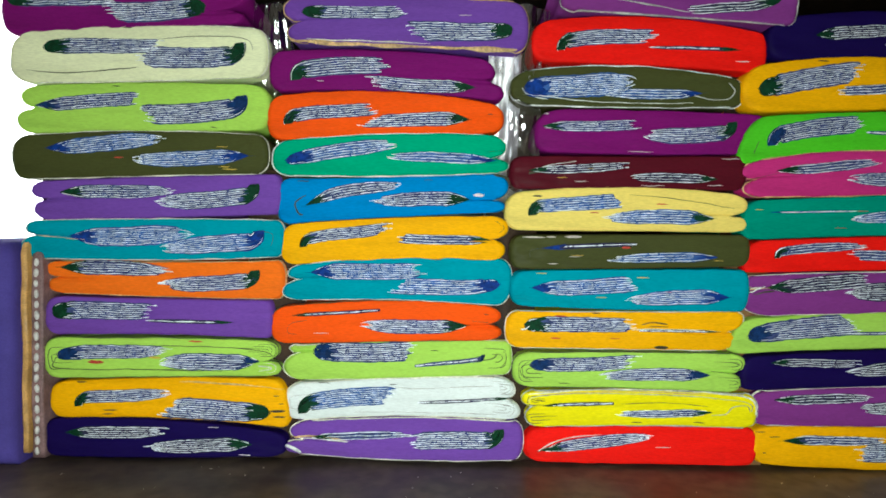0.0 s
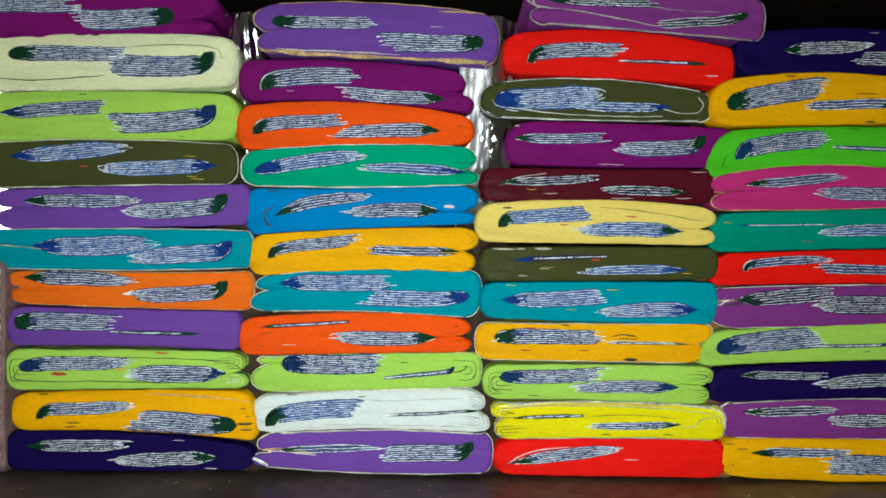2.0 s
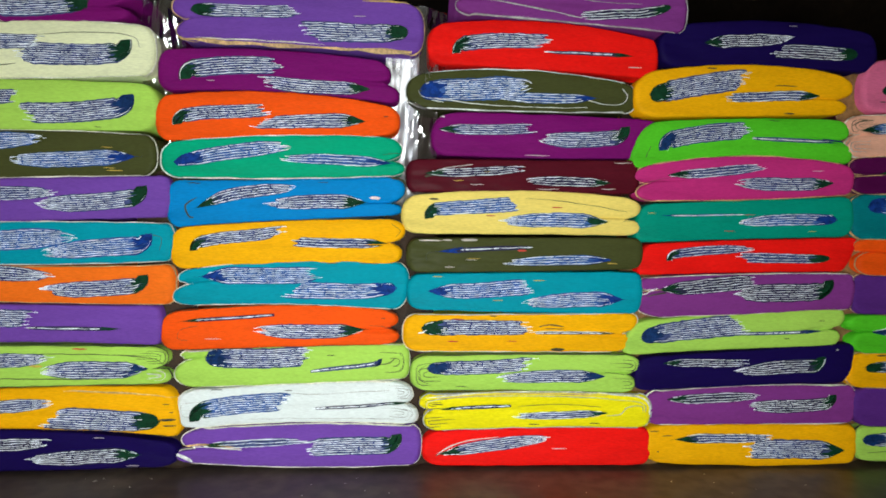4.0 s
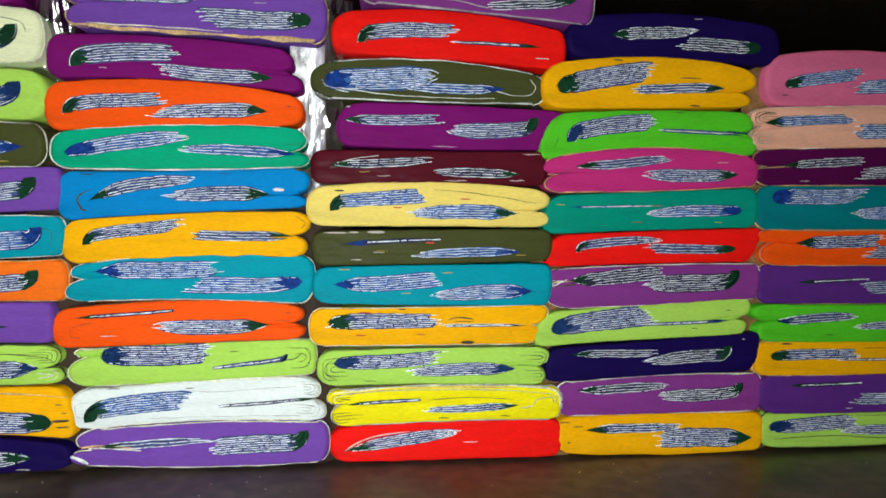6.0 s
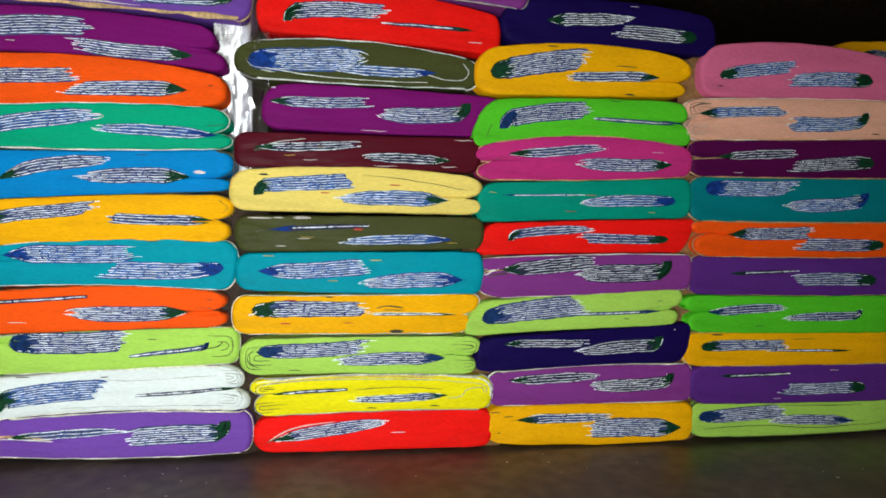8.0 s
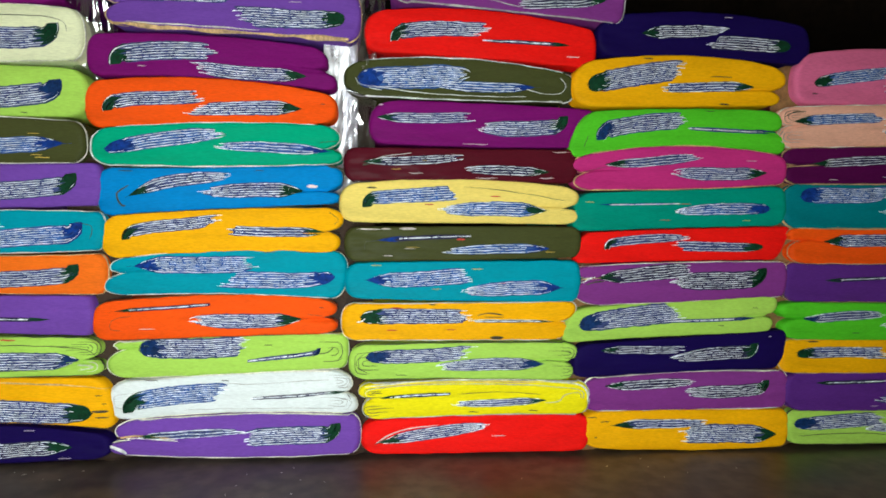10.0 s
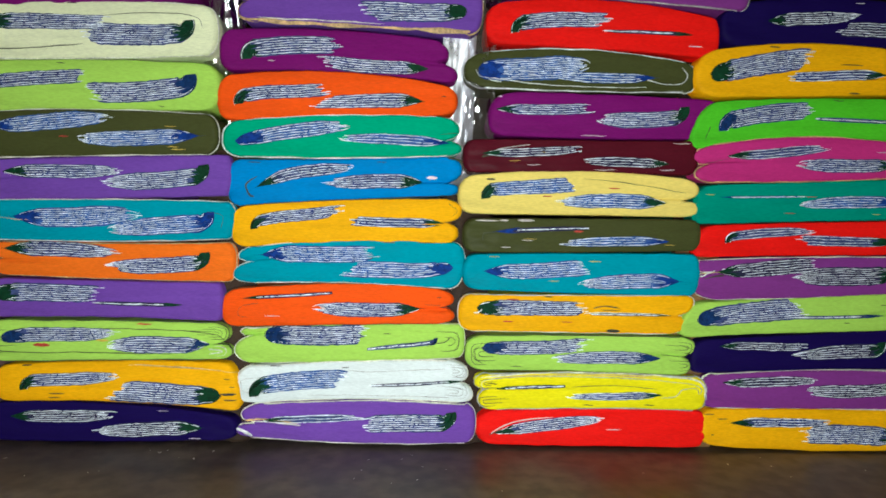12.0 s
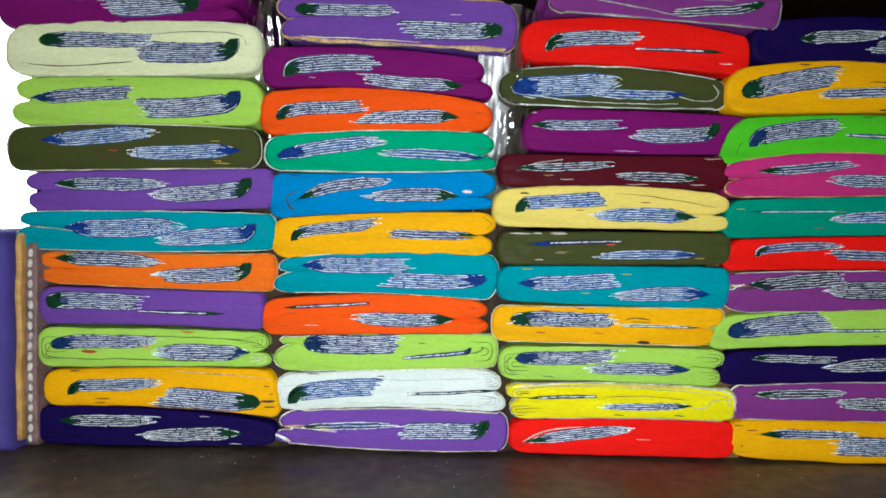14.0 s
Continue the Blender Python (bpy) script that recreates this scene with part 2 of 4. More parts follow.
# ---- folded sarees ----
def three(a, b, c, s):
    """The curve through a, b, c at -1, 0, 1."""
    return b + (c - a) / 2 * s + ((a + c) / 2 - b) * s * s


COUNT = [0]


def motif_part(parent, at, spec, rng, ground):
    """A woven motif on the folded edge: a ground, rows of silver stitches and a coloured tip, pointed, blunt or curled with the fold."""
    x0, z0, x1, z1, th, shape, tip, hook = spec
    side, end, inner = shape[0], shape[1:2] or "p", shape[2:3] or "k"
    turn = -1 if side == "L" else 1
    curl = {"u": 1, "d": -1}.get(end, 0)
    sx, sz, ex, ez = (x1, z1, x0, z0) if turn < 0 else (x0, z0, x1, z1)
    length = math.hypot(ex - sx, ez - sz)
    ph, skew = rng.uniform(0, 6), rng.uniform(-0.6, 0.6)
    bend, radius = 0.82, 0.55 * th + 0.0015
    hook = hook * (0.5 if curl else 1.0)

    def line(s, w):
        """s: 0 at the inner end, 1 at the tip's end; w: -1 to 1 across."""
        q = min(s, bend) if curl else s
        x = sx + (ex - sx) * q
        z = sz + (ez - sz) * q + hook * max(0.0, (q - 0.55) / 0.45) ** 2 + 0.07 * th * math.sin(4.6 * q + ph)
        half = th / 2 * (1.0 + 0.06 * math.sin(3 * s + ph))
        if inner == "t":
            half *= min(1.0, 0.22 + 0.78 * math.sqrt(max(0.0, s) / 0.30))
        else:
            half *= min(1.0, 0.80 + 1.6 * max(0.0, s))
        if end == "p" and s > 0.76:
            half *= max(0.04, 1 - ((s - 0.76) / 0.25) ** 1.5)
        elif s > 0.84:
            half *= 0.90
        if end != "p" and s > 0.90:
            half *= math.sqrt(max(0.02, 1 - ((s - 0.90) / 0.115) ** 2))
        nx, nz = 0.0, 1.0
        if curl and s > bend:
            g = min(1.7, (s - bend) * length * 1.25 / radius)
            half *= 1 - 0.16 * g
            x += turn * radius * math.sin(g)
            z += curl * radius * (1 - math.cos(g))
            nx, nz = -turn * curl * math.sin(g), math.cos(g)
        return x + nx * w * half + skew * w * th * (1 - s) * (inner == "k"), z + nz * w * half

    rows = 1 if th < 0.0075 else max(3, min(10, round(th / 0.0027)))
    ragged = [rng.uniform(0.0, 0.12) for _ in range(rows)]
    n, verts, faces, across = 24, [], [], 2 * rows + 1
    for i in range(n + 1):
        for k in range(across):
            w = (-1 + 2 * k / (across - 1)) * (1.07 if th >= 0.0075 else 0.80)
            first = 0.02 + 0.7 * ragged[min(rows - 1, k // 2)]
            s = first + (0.90 - first) * i / n
            x, z = line(s, w * (1 + rng.uniform(-0.05, 0.05)))
            verts.append((x, at(x, z) - (0.0004 if abs(w) > 0.99 else 0.0010), z))
    for i in range(n):
        for k in range(across - 1):
            q = across * i + k
            faces.append((q, q + 1, q + across + 1, q + across))
    motif = mesh_ob("motif", verts, faces, GROUND_THREAD[ground], parent, "slate blue woven motif with silver stitches")
    pieces = []
    for r in range(rows):
        w = 0.0 if rows == 1 else -0.87 + 1.74 * r / (rows - 1)
        s = ragged[r] - rng.choice((0.0, 0.02, 0.05))
        outer = rows > 1 and r in (0, rows - 1)
        stop = (0.91 if outer else 0.80) + rng.uniform(-0.07, 0.05)
        row_seed, wander = rng.uniform(0, 90), 0.62 / max(rows, 3)
        while s < stop:
            e = min(s + rng.choice((rng.uniform(0.02, 0.06), rng.uniform(0.05, 0.13), rng.uniform(0.12, 0.26))), stop + 0.03)
            pts = []
            for q in range(8):
                u = s + (e - s) * q / 7
                x, z = line(u, w + wander * (0.95 * noise.noise((u * 11, row_seed, 0.0)) + 0.7 * noise.noise((u * 4, ph, w))))
                pts.append((x, at(x, z) - 0.0012, z))
            pieces.append(ribbon(pts, min(0.00130 if rows > 1 else 0.0019, 0.46 * th / rows) * rng.uniform(0.55, 1.15), 0.0005))
            s = e + rng.uniform(0.001, 0.009)
    v, f = joined(pieces)
    tagged(mesh_ob("stitches", v, f, SILVER_THREAD, motif, "broken rows of silver white stitches"), kind="stuff")
    # the tip: one fan of strands, ridged along them, running back unevenly between the stitches
    verts, faces, across, along = [], [], 17, 14
    tail = rng.choice((0.0, 0.03, 0.07)) if end == "p" else 0.0
    back = [rng.uniform(-0.10, 0.03) for _ in range(across)]
    for i in range(along):
        for k in range(across):
            w = -1.04 + 2.08 * k / (across - 1)
            first = 0.84 + back[k]
            last = 1.0 + 0.3 * abs(back[-k]) * (end != "p") + (tail if k in (7, 8, 9) else 0.0)
            g = i / (along - 1)
            x, z = line(first + (last - first) * g, w)
            verts.append((x, at(x, z) - 0.0007 - (0.0013 if k % 2 else 0.0004) * math.sin(math.pi * min(0.97, 0.12 + g)), z))
    for i in range(along - 1):
        for k in range(across - 1):
            q = i * across + k
            faces.append((q, q + 1, q + across + 1, q + across))
    mesh_ob("motif_tip", verts, faces, TIP_THREAD[tip], motif, f"dark {tip} thread tip")


def saree(colour, xs, top, bottom, notch, edge, motifs, marks=(), y0=None, depth=0.33, lines=(), rolls=(), slant=(0.0, 0.0)):
    """A folded saree lying flat, its folded edge to the front: ends rounded or parted into two lobes, heights along it at the ends and the middle."""
    COUNT[0] += 1
    rng = random.Random(COUNT[0] * 7 + 3)
    xl, xr = xs[0] - 0.003, xs[1] + 0.0045
    mid, half = (xl + xr) / 2, (xr - xl) / 2 - 0.012
    front = rng.uniform(-0.003, 0.004) if y0 is None else y0
    seed = COUNT[0] * 3.17
    hmid = top[1] - bottom[1]

    def zt(x):
        return three(*top, (x - mid) / half) + 0.0008 * noise.noise((x * 38, seed, 1.0))

    def zb(x):
        return three(*bottom, (x - mid) / half) + 0.0008 * noise.noise((x * 38, seed, 5.0))

    ends = []
    for k, x in ((0, xl), (1, xr)):
        b, t = zb(x), zt(x)
        vn = None if notch[k] is None else max(-0.6, min(0.6, 2 * (notch[k] - b) / (t - b) - 1))
        ends.append((vn, (rng.uniform(0.30, 0.48) if k == 0 else rng.uniform(0.16, 0.34)) * hmid, rng.uniform(-0.004, 0.004)))

    def inset(k, v):
        vn, r, extra = ends[k]
        if vn is None:
            return r * (1 - math.sqrt(max(0.0, 1 - abs(v) ** 2.8))) + slant[k] * v
        lo, hi = (-1.0, vn) if v < vn else (vn, 1.0)
        s = (v - (lo + hi) / 2) / ((hi - lo) / 2)
        rr = 0.40 * hmid * (hi - lo) / 2 * 2
        return rr * (1 - math.sqrt(max(0.0, 1 - abs(s) ** 2.3))) + (extra if v < vn else -extra) + 0.004 + slant[k] * v

    grooves = []
    for k in (0, 1):
        vn = ends[k][0]
        if vn is not None:
            grooves.append((k, vn, rng.uniform(0.22, 0.38) * 2 * half))

    def at(x, z):
        """The front's y at a place."""
        b, t = zb(x), zt(x)
        v = max(-1.0, min(1.0, 2 * (z - b) / (t - b) - 1))
        y = front
        for d, r in (((1 - abs(v)) * (t - b) / 2, 0.0036), (min(x - xl - inset(0, v), xr - inset(1, v) - x), 0.0075)):
            if d < r:
                q = r - max(0.0, d)
                y += 0.8 * (r - math.sqrt(max(0.0, r * r - q * q)))
        y += 0.0016 * noise.noise((x * 26, z * 55, seed)) + 0.0009 * noise.noise((x * 70, z * 160, seed))
        for k, vn, far in grooves:
            run = (x - xl) if k == 0 else (xr - x)
            if run < far:
                c = b + (vn + 1) / 2 * (t - b) + 0.003 * math.sin(run * 30 + seed)
                y += 0.006 * (1 - run / far) ** 0.5 * math.exp(-((z - c) / 0.0016) ** 2)
        return y

    N, M = 34, 52
    vs = set(round(-math.cos(math.pi * j / N), 5) for j in range(N + 1))
    for e in ends:
        if e[0] is not None:
            vs |= {round(e[0] + q, 5) for q in (-0.06, -0.03, -0.012, 0.0, 0.012, 0.03, 0.06)}
    vs = sorted(v for v in vs if -1 <= v <= 1)
    us = [0.5 - 0.5 * (0.55 * math.cos(math.pi * i / M) + 0.45 * (1 - 2 * i / M)) for i in range(M + 1)]
    verts, faces = [], []
    for v in vs:
        a, c = xl + inset(0, v), xr - inset(1, v)
        for u in us:
            x = a + (c - a) * u
            z = zb(x) + (v + 1) / 2 * (zt(x) - zb(x))
            verts.append((x, at(x, z), z))
    W, R = M + 1, len(vs)
    for j in range(R - 1):
        for i in range(M):
            faces.append((j * W + i, j * W + i + 1, (j + 1) * W + i + 1, (j + 1) * W + i))
    ring = [i for i in range(W)] + [j * W + M for j in range(1, R)] + [(R - 1) * W + i for i in range(M - 1, -1, -1)] + [j * W for j in range(R - 2, 0, -1)]
    n0 = len(verts)
    for i in ring:
        x, y, z = verts[i]
        verts.append((mid + 0.90 * (x - mid), front + depth, z))
    n = len(ring)
    for i in range(n):
        j = (i + 1) % n
        faces.append((ring[j], ring[i], n0 + i, n0 + j))
    faces.append(tuple(n0 + i for i in range(n)))
    base = min(bottom)
    thing = tagged(new("folded_saree"), f"{WORDS[colour]} folded saree with silver-stitched woven motifs, stacked flat", "saree", "folded sarees in stacks on the shelf")
    thing.location = (mid, front, base)
    shift = Vector((mid, front, base))

    def put(ob):
        ob.data.transform(Matrix.Translation(-shift))
        return ob
    put(mesh_ob("folded_cloth", verts, faces, CLOTH[colour], thing))
    if edge:
        pts = []
        for i in ring:
            x, y, z = verts[i]
            pts.append((x, y - 0.0006 + 0.0005 * noise.noise((x * 90, z * 90, seed)), z))
        wide = {"pale": 0.0014, "white": 0.0016, "cord": 0.0015, "silver": 0.0020, "dark": 0.0010}[edge]
        v, f = ribbon(pts, wide, 0.0012, True, seed)
        put(mesh_ob("selvedge", v, f, EDGE[edge], thing, EDGE[edge].name.replace("_", " ")))
    before = set(thing.children_recursive)
    for m in motifs:
        motif_part(thing, at, m[:6] + ("navy",) + m[7:] if colour in ("LIME", "GREEN2") else m, rng, "dark" if (m[4] < 0.0075 and colour not in ("LIME", "GREEN2", "SEAGREEN")) or colour in ("NAVY", "MAUVE", "PLUM", "MAROON") else "slate" if colour in ("LIME", "GREEN2", "RED", "ORANGE", "TANGERINE") else "blue" if colour in ("WHITE", "STRAW", "PEACH", "ROSE") else {"green": "slate", "blue": "blue"}[m[6]])
    curves = list(lines)
    for kind, k, lo, hi, count in rolls:
        # the layers of the cloth, one inside the other, turning round at an end
        for i in range(1, count + 1):
            q = 1 - i / (count + 0.7)
            c, r = (lo + hi) / 2, (hi - lo) / 2 * q
            deep = 0.012 + 0.016 * i
            reach = deep + rng.uniform(0.03, 0.09)
            loop = [(reach, c - r), (deep + 0.012, c - 0.9 * r), (deep, c), (deep + 0.012, c + 0.9 * r), (reach + rng.uniform(0.0, 0.05), c + r)]
            curves.append((kind, tuple((u, v) if k == 0 else (1 - u, v) for u, v in loop), 0.0008))
    # dark curves include the shade of creases, drawn as coloured lines
    for kind, pts, wide in curves:
        # a line along the folded edge through a few places given as shares of its width and height
        path = []
        for i in range(37):
            q = i / 36 * (len(pts) - 1)
            k = min(int(q), len(pts) - 2)
            h = q - k
            four = [pts[max(0, min(len(pts) - 1, k + o))] for o in (-1, 0, 1, 2)]
            u, v = (0.5 * (2 * b + (c - a) * h + (2 * a - 5 * b + 4 * c - d) * h * h + (3 * b - a - 3 * c + d) * h ** 3) for a, b, c, d in zip(*four))
            x = xl + u * (xr - xl)
            z = zb(x) + v * (zt(x) - zb(x)) + 0.0006 * noise.noise((x * 60, seed, 9.0))
            path.append((x, at(x, z) - 0.0004, z))
        v, f = ribbon(path, 0.85 * wide, 0.0007, False, seed)
        mesh_ob("fold_line", v, f, EDGE[kind], thing)
    # prints, pale marks, and glints painted as pale dabs
    for kind, u, v, w, h in marks:
        x = xl + u * (xr - xl)
        z = zb(x) + v * (zt(x) - zb(x))
        pts = [(x - w / 2 + w * i / 4, at(x - w / 2 + w * i / 4, z) - 0.0005, z + 0.0008 * noise.noise((i, seed, 2.0))) for i in range(5)]
        vv, ff = ribbon(pts, h, 0.0005)
        mesh_ob("print_and_glint_mark", vv, ff, MARK[kind], thing)
    for ob in set(thing.children_recursive) - before:
        put(ob)
    return thing


# stack 1, from the top down
saree('MAGENTA', (-0.2520, 0.0590), (1.4210, 1.4260, 1.4240), (1.3480, 1.3580, 1.3680), (None, 1.3860), '', [(-0.242, 1.393, -0.113, 1.401, 0.022, 'Lbk', 'green', 0.0), (-0.118, 1.379, 0.006, 1.386, 0.024, 'Rbk', 'green', 0.0)])
saree('CREAM', (-0.2400, 0.0830), (1.3520, 1.3640, 1.3620), (1.2880, 1.2930, 1.3010), (None, None), 'pale', [(-0.195, 1.333, -0.048, 1.339, 0.018, 'Lbk', 'green', 0.0), (-0.077, 1.321, 0.064, 1.328, 0.024, 'Ruk', 'green', 0.0056)], marks=[('dark', 0.46, 0.95, 0.012, 0.0012)], lines=[('dark', ((0.07, 0.24), (0.22, 0.17), (0.5, 0.24)), 0.0014), ('dark', ((0.58, 0.74), (0.8, 0.80), (0.92, 0.76), (0.945, 0.55)), 0.0009)])
saree('LIME', (-0.2350, 0.0870), (1.2840, 1.2920, 1.2910), (1.2240, 1.2280, 1.2330), (1.2570, None), '', [(-0.21, 1.261, -0.072, 1.27, 0.016, 'Lpk', 'blue', 0.0), (-0.073, 1.251, 0.064, 1.258, 0.025, 'Ruk', 'blue', 0.0074)], marks=[('dark', 0.40, 0.93, 0.010, 0.0012), ('dark', 0.78, 0.08, 0.008, 0.001)])
saree('OLIVE', (-0.2360, 0.0860), (1.2210, 1.2290, 1.2270), (1.1650, 1.1710, 1.1770), (None, None), 'pale', [(-0.192, 1.206, -0.044, 1.218, 0.018, 'Lpt', 'blue', 0.0), (-0.084, 1.193, 0.065, 1.198, 0.019, 'Rpt', 'blue', 0.0)], marks=[('gold', 0.85, 0.12, 0.018, 0.0011), ('gold', 0.83, 0.18, 0.014, 0.0009), ('gold', 0.82, 0.66, 0.014, 0.0009), ('red', 0.42, 0.42, 0.012, 0.002)])
saree('PURPLE', (-0.2180, 0.1030), (1.1630, 1.1720, 1.1770), (1.1130, 1.1180, 1.1250), (1.1400, None), '', [(-0.178, 1.148, -0.03, 1.155, 0.017, 'Lpt', 'green', 0.0), (-0.055, 1.14, 0.083, 1.147, 0.022, 'Rut', 'green', 0.0088)])
saree('TEAL', (-0.2280, 0.1070), (1.1120, 1.1170, 1.1180), (1.0640, 1.0640, 1.0700), (1.0930, None), 'pale', [(-0.164, 1.093, -0.011, 1.097, 0.024, 'Lpt', 'blue', 0.0), (-0.048, 1.08, 0.091, 1.089, 0.021, 'Rut', 'blue', 0.006)], lines=[('cord', ((0.06, 0.62), (0.2, 0.52), (0.34, 0.46)), 0.0012), ('dark', ((0.90, 0.72), (0.955, 0.62), (0.95, 0.3)), 0.0009)])
saree('TANGERINE', (-0.2010, 0.1070), (1.0600, 1.0610, 1.0650), (1.0190, 1.0160, 1.0150), (1.0400, None), 'cord', [(-0.179, 1.053, -0.037, 1.05, 0.017, 'Lpt', 'green', 0.0), (-0.048, 1.033, 0.084, 1.037, 0.02, 'Rut', 'green', 0.0046)])
saree('PURPLE', (-0.1970, 0.0930), (1.0150, 1.0140, 1.0140), (0.9640, 0.9670, 0.9640), (None, None), '', [(-0.186, 0.995, -0.057, 0.999, 0.022, 'Lbk', 'green', 0.0), (-0.066, 0.985, 0.047, 0.985, 0.006, 'Rpt', 'green', 0.0)])
saree('LIME', (-0.1980, 0.1060), (0.9610, 0.9630, 0.9620), (0.9080, 0.9120, 0.9150), (None, 0.9340), 'dark', [(-0.179, 0.942, -0.037, 0.948, 0.018, 'Lbt', 'blue', -0.0045), (-0.048, 0.93, 0.081, 0.936, 0.02, 'Rpt', 'blue', 0.0)], marks=[('red', 0.225, 0.40, 0.020, 0.0046), ('red', 0.64, 0.93, 0.018, 0.002), ('gold', 0.47, 0.50, 0.016, 0.003)], lines=[('dark', ((0.42, 0.78), (0.62, 0.80), (0.9, 0.72), (0.965, 0.55)), 0.0009), ('dark', ((0.09, 0.66), (0.055, 0.45), (0.08, 0.24), (0.4, 0.20), (0.75, 0.14)), 0.0012), ('white', ((0.9, 0.30), (0.955, 0.24), (0.90, 0.14)), 0.0010)], rolls=[('dark', 0, 0.06, 0.92, 2), ('dark', 1, 0.5, 0.95, 3), ('pale', 1, 0.04, 0.42, 2)])
saree('AMBER', (-0.1910, 0.1140), (0.9040, 0.9110, 0.9110), (0.8560, 0.8570, 0.8480), (None, None), '', [(-0.167, 0.883, -0.037, 0.891, 0.016, 'Ldt', 'green', -0.0058), (-0.043, 0.87, 0.092, 0.869, 0.024, 'Rbk', 'green', 0.0)], marks=[('dark', 0.955, 0.34, 0.020, 0.0036), ('dark', 0.962, 0.22, 0.016, 0.0020), ('dark', 0.26, 0.20, 0.018, 0.0016), ('dark', 0.25, 0.10, 0.014, 0.0014), ('dark', 0.14, 0.96, 0.012, 0.0018), ('dark', 0.95, 0.66, 0.008, 0.0012), ('dark', 0.97, 0.50, 0.006, 0.0012)], lines=[('cord', ((0.55, 0.90), (0.8, 0.86), (0.985, 0.80)), 0.0020)], slant=(0.0, 0.006))
saree('NAVY', (-0.2000, 0.1120), (0.8550, 0.8550, 0.8410), (0.8050, 0.8050, 0.8090), (None, None), '', [(-0.171, 0.836, -0.035, 0.842, 0.016, 'Lpt', 'green', 0.0), (-0.065, 0.821, 0.07, 0.824, 0.018, 'Rpt', 'green', 0.0)], marks=[('pale', 0.83, 0.08, 0.016, 0.0009), ('pale', 0.70, 0.90, 0.014, 0.0008)])
# stack 2, from the top down
saree('PURPLE', (0.1090, 0.4170), (1.4040, 1.4110, 1.4000), (1.3450, 1.3440, 1.3380), (1.3710, None), 'cord', [(0.134, 1.382, 0.264, 1.386, 0.015, 'Lbk', 'green', 0.0), (0.268, 1.359, 0.399, 1.365, 0.022, 'Rbk', 'green', 0.0)], lines=[('cord', ((0.03, 0.10), (0.10, 0.02), (0.35, 0.0), (0.7, 0.0), (0.95, 0.03)), 0.0075), ('pale', ((0.10, 0.055), (0.35, 0.045), (0.6, 0.04)), 0.0016)], marks=[('pale', 0.74, 0.62, 0.016, 0.0009), ('gold', 0.83, 0.95, 0.05, 0.002)])
saree('MAGENTA', (0.0920, 0.3850), (1.3350, 1.3380, 1.3280), (1.2830, 1.2860, 1.2760), (None, 1.2990), '', [(0.113, 1.311, 0.243, 1.319, 0.02, 'Ldk', 'green', -0.0043), (0.222, 1.297, 0.353, 1.291, 0.017, 'Rpk', 'green', 0.0)], marks=[('pale', 0.22, 0.22, 0.010, 0.0009)], slant=(0.0, 0.004))
saree('ORANGE', (0.0890, 0.3880), (1.2780, 1.2860, 1.2720), (1.2210, 1.2280, 1.2350), (None, None), '', [(0.103, 1.252, 0.226, 1.264, 0.016, 'Ldk', 'green', -0.0131), (0.216, 1.248, 0.347, 1.251, 0.017, 'Rpk', 'green', 0.0)], marks=[('dark', 0.94, 0.62, 0.006, 0.0012)])
saree('GREEN', (0.0970, 0.3970), (1.2200, 1.2310, 1.2320), (1.1760, 1.1770, 1.1840), (None, 1.2020), 'white', [(0.115, 1.2, 0.256, 1.217, 0.017, 'Lbt', 'blue', -0.0043), (0.242, 1.202, 0.381, 1.2, 0.012, 'Rpt', 'blue', 0.0)], lines=[('dark', ((0.90, 0.55), (0.97, 0.58)), 0.0008)])
saree('BLUE', (0.1010, 0.3980), (1.1720, 1.1770, 1.1840), (1.1130, 1.1240, 1.1330), (None, 1.1490), 'dark', [(0.138, 1.15, 0.261, 1.166, 0.014, 'Lpt', 'green', -0.0112), (0.225, 1.146, 0.349, 1.149, 0.017, 'Rpt', 'green', 0.0)], marks=[('pale', 0.865, 0.46, 0.014, 0.0042), ('dark', 0.12, 0.93, 0.016, 0.0014), ('dark', 0.65, 0.88, 0.012, 0.001)], lines=[('dark', ((0.93, 0.95), (0.985, 0.86), (0.995, 0.7)), 0.0030), ('dark', ((0.13, 0.62), (0.085, 0.45), (0.10, 0.22), (0.12, 0.18)), 0.0022)])
saree('AMBER', (0.1070, 0.3990), (1.1130, 1.1240, 1.1280), (1.0600, 1.0690, 1.0700), (None, 1.0980), 'dark', [(0.124, 1.096, 0.247, 1.11, 0.016, 'Ldk', 'green', -0.0175), (0.255, 1.098, 0.379, 1.095, 0.012, 'Rpk', 'green', 0.0)], lines=[('dark', ((0.93, 0.9), (0.97, 0.75), (0.95, 0.62)), 0.0008), ('dark', ((0.90, 0.42), (0.98, 0.44)), 0.0009)])
saree('TEAL', (0.1100, 0.4020), (1.0590, 1.0730, 1.0720), (1.0140, 1.0170, 1.0110), (1.0390, None), 'pale', [(0.146, 1.05, 0.289, 1.057, 0.021, 'Lpk', 'blue', 0.0), (0.252, 1.033, 0.388, 1.037, 0.019, 'Rbk', 'blue', 0.0029)], slant=(0.003, -0.003))
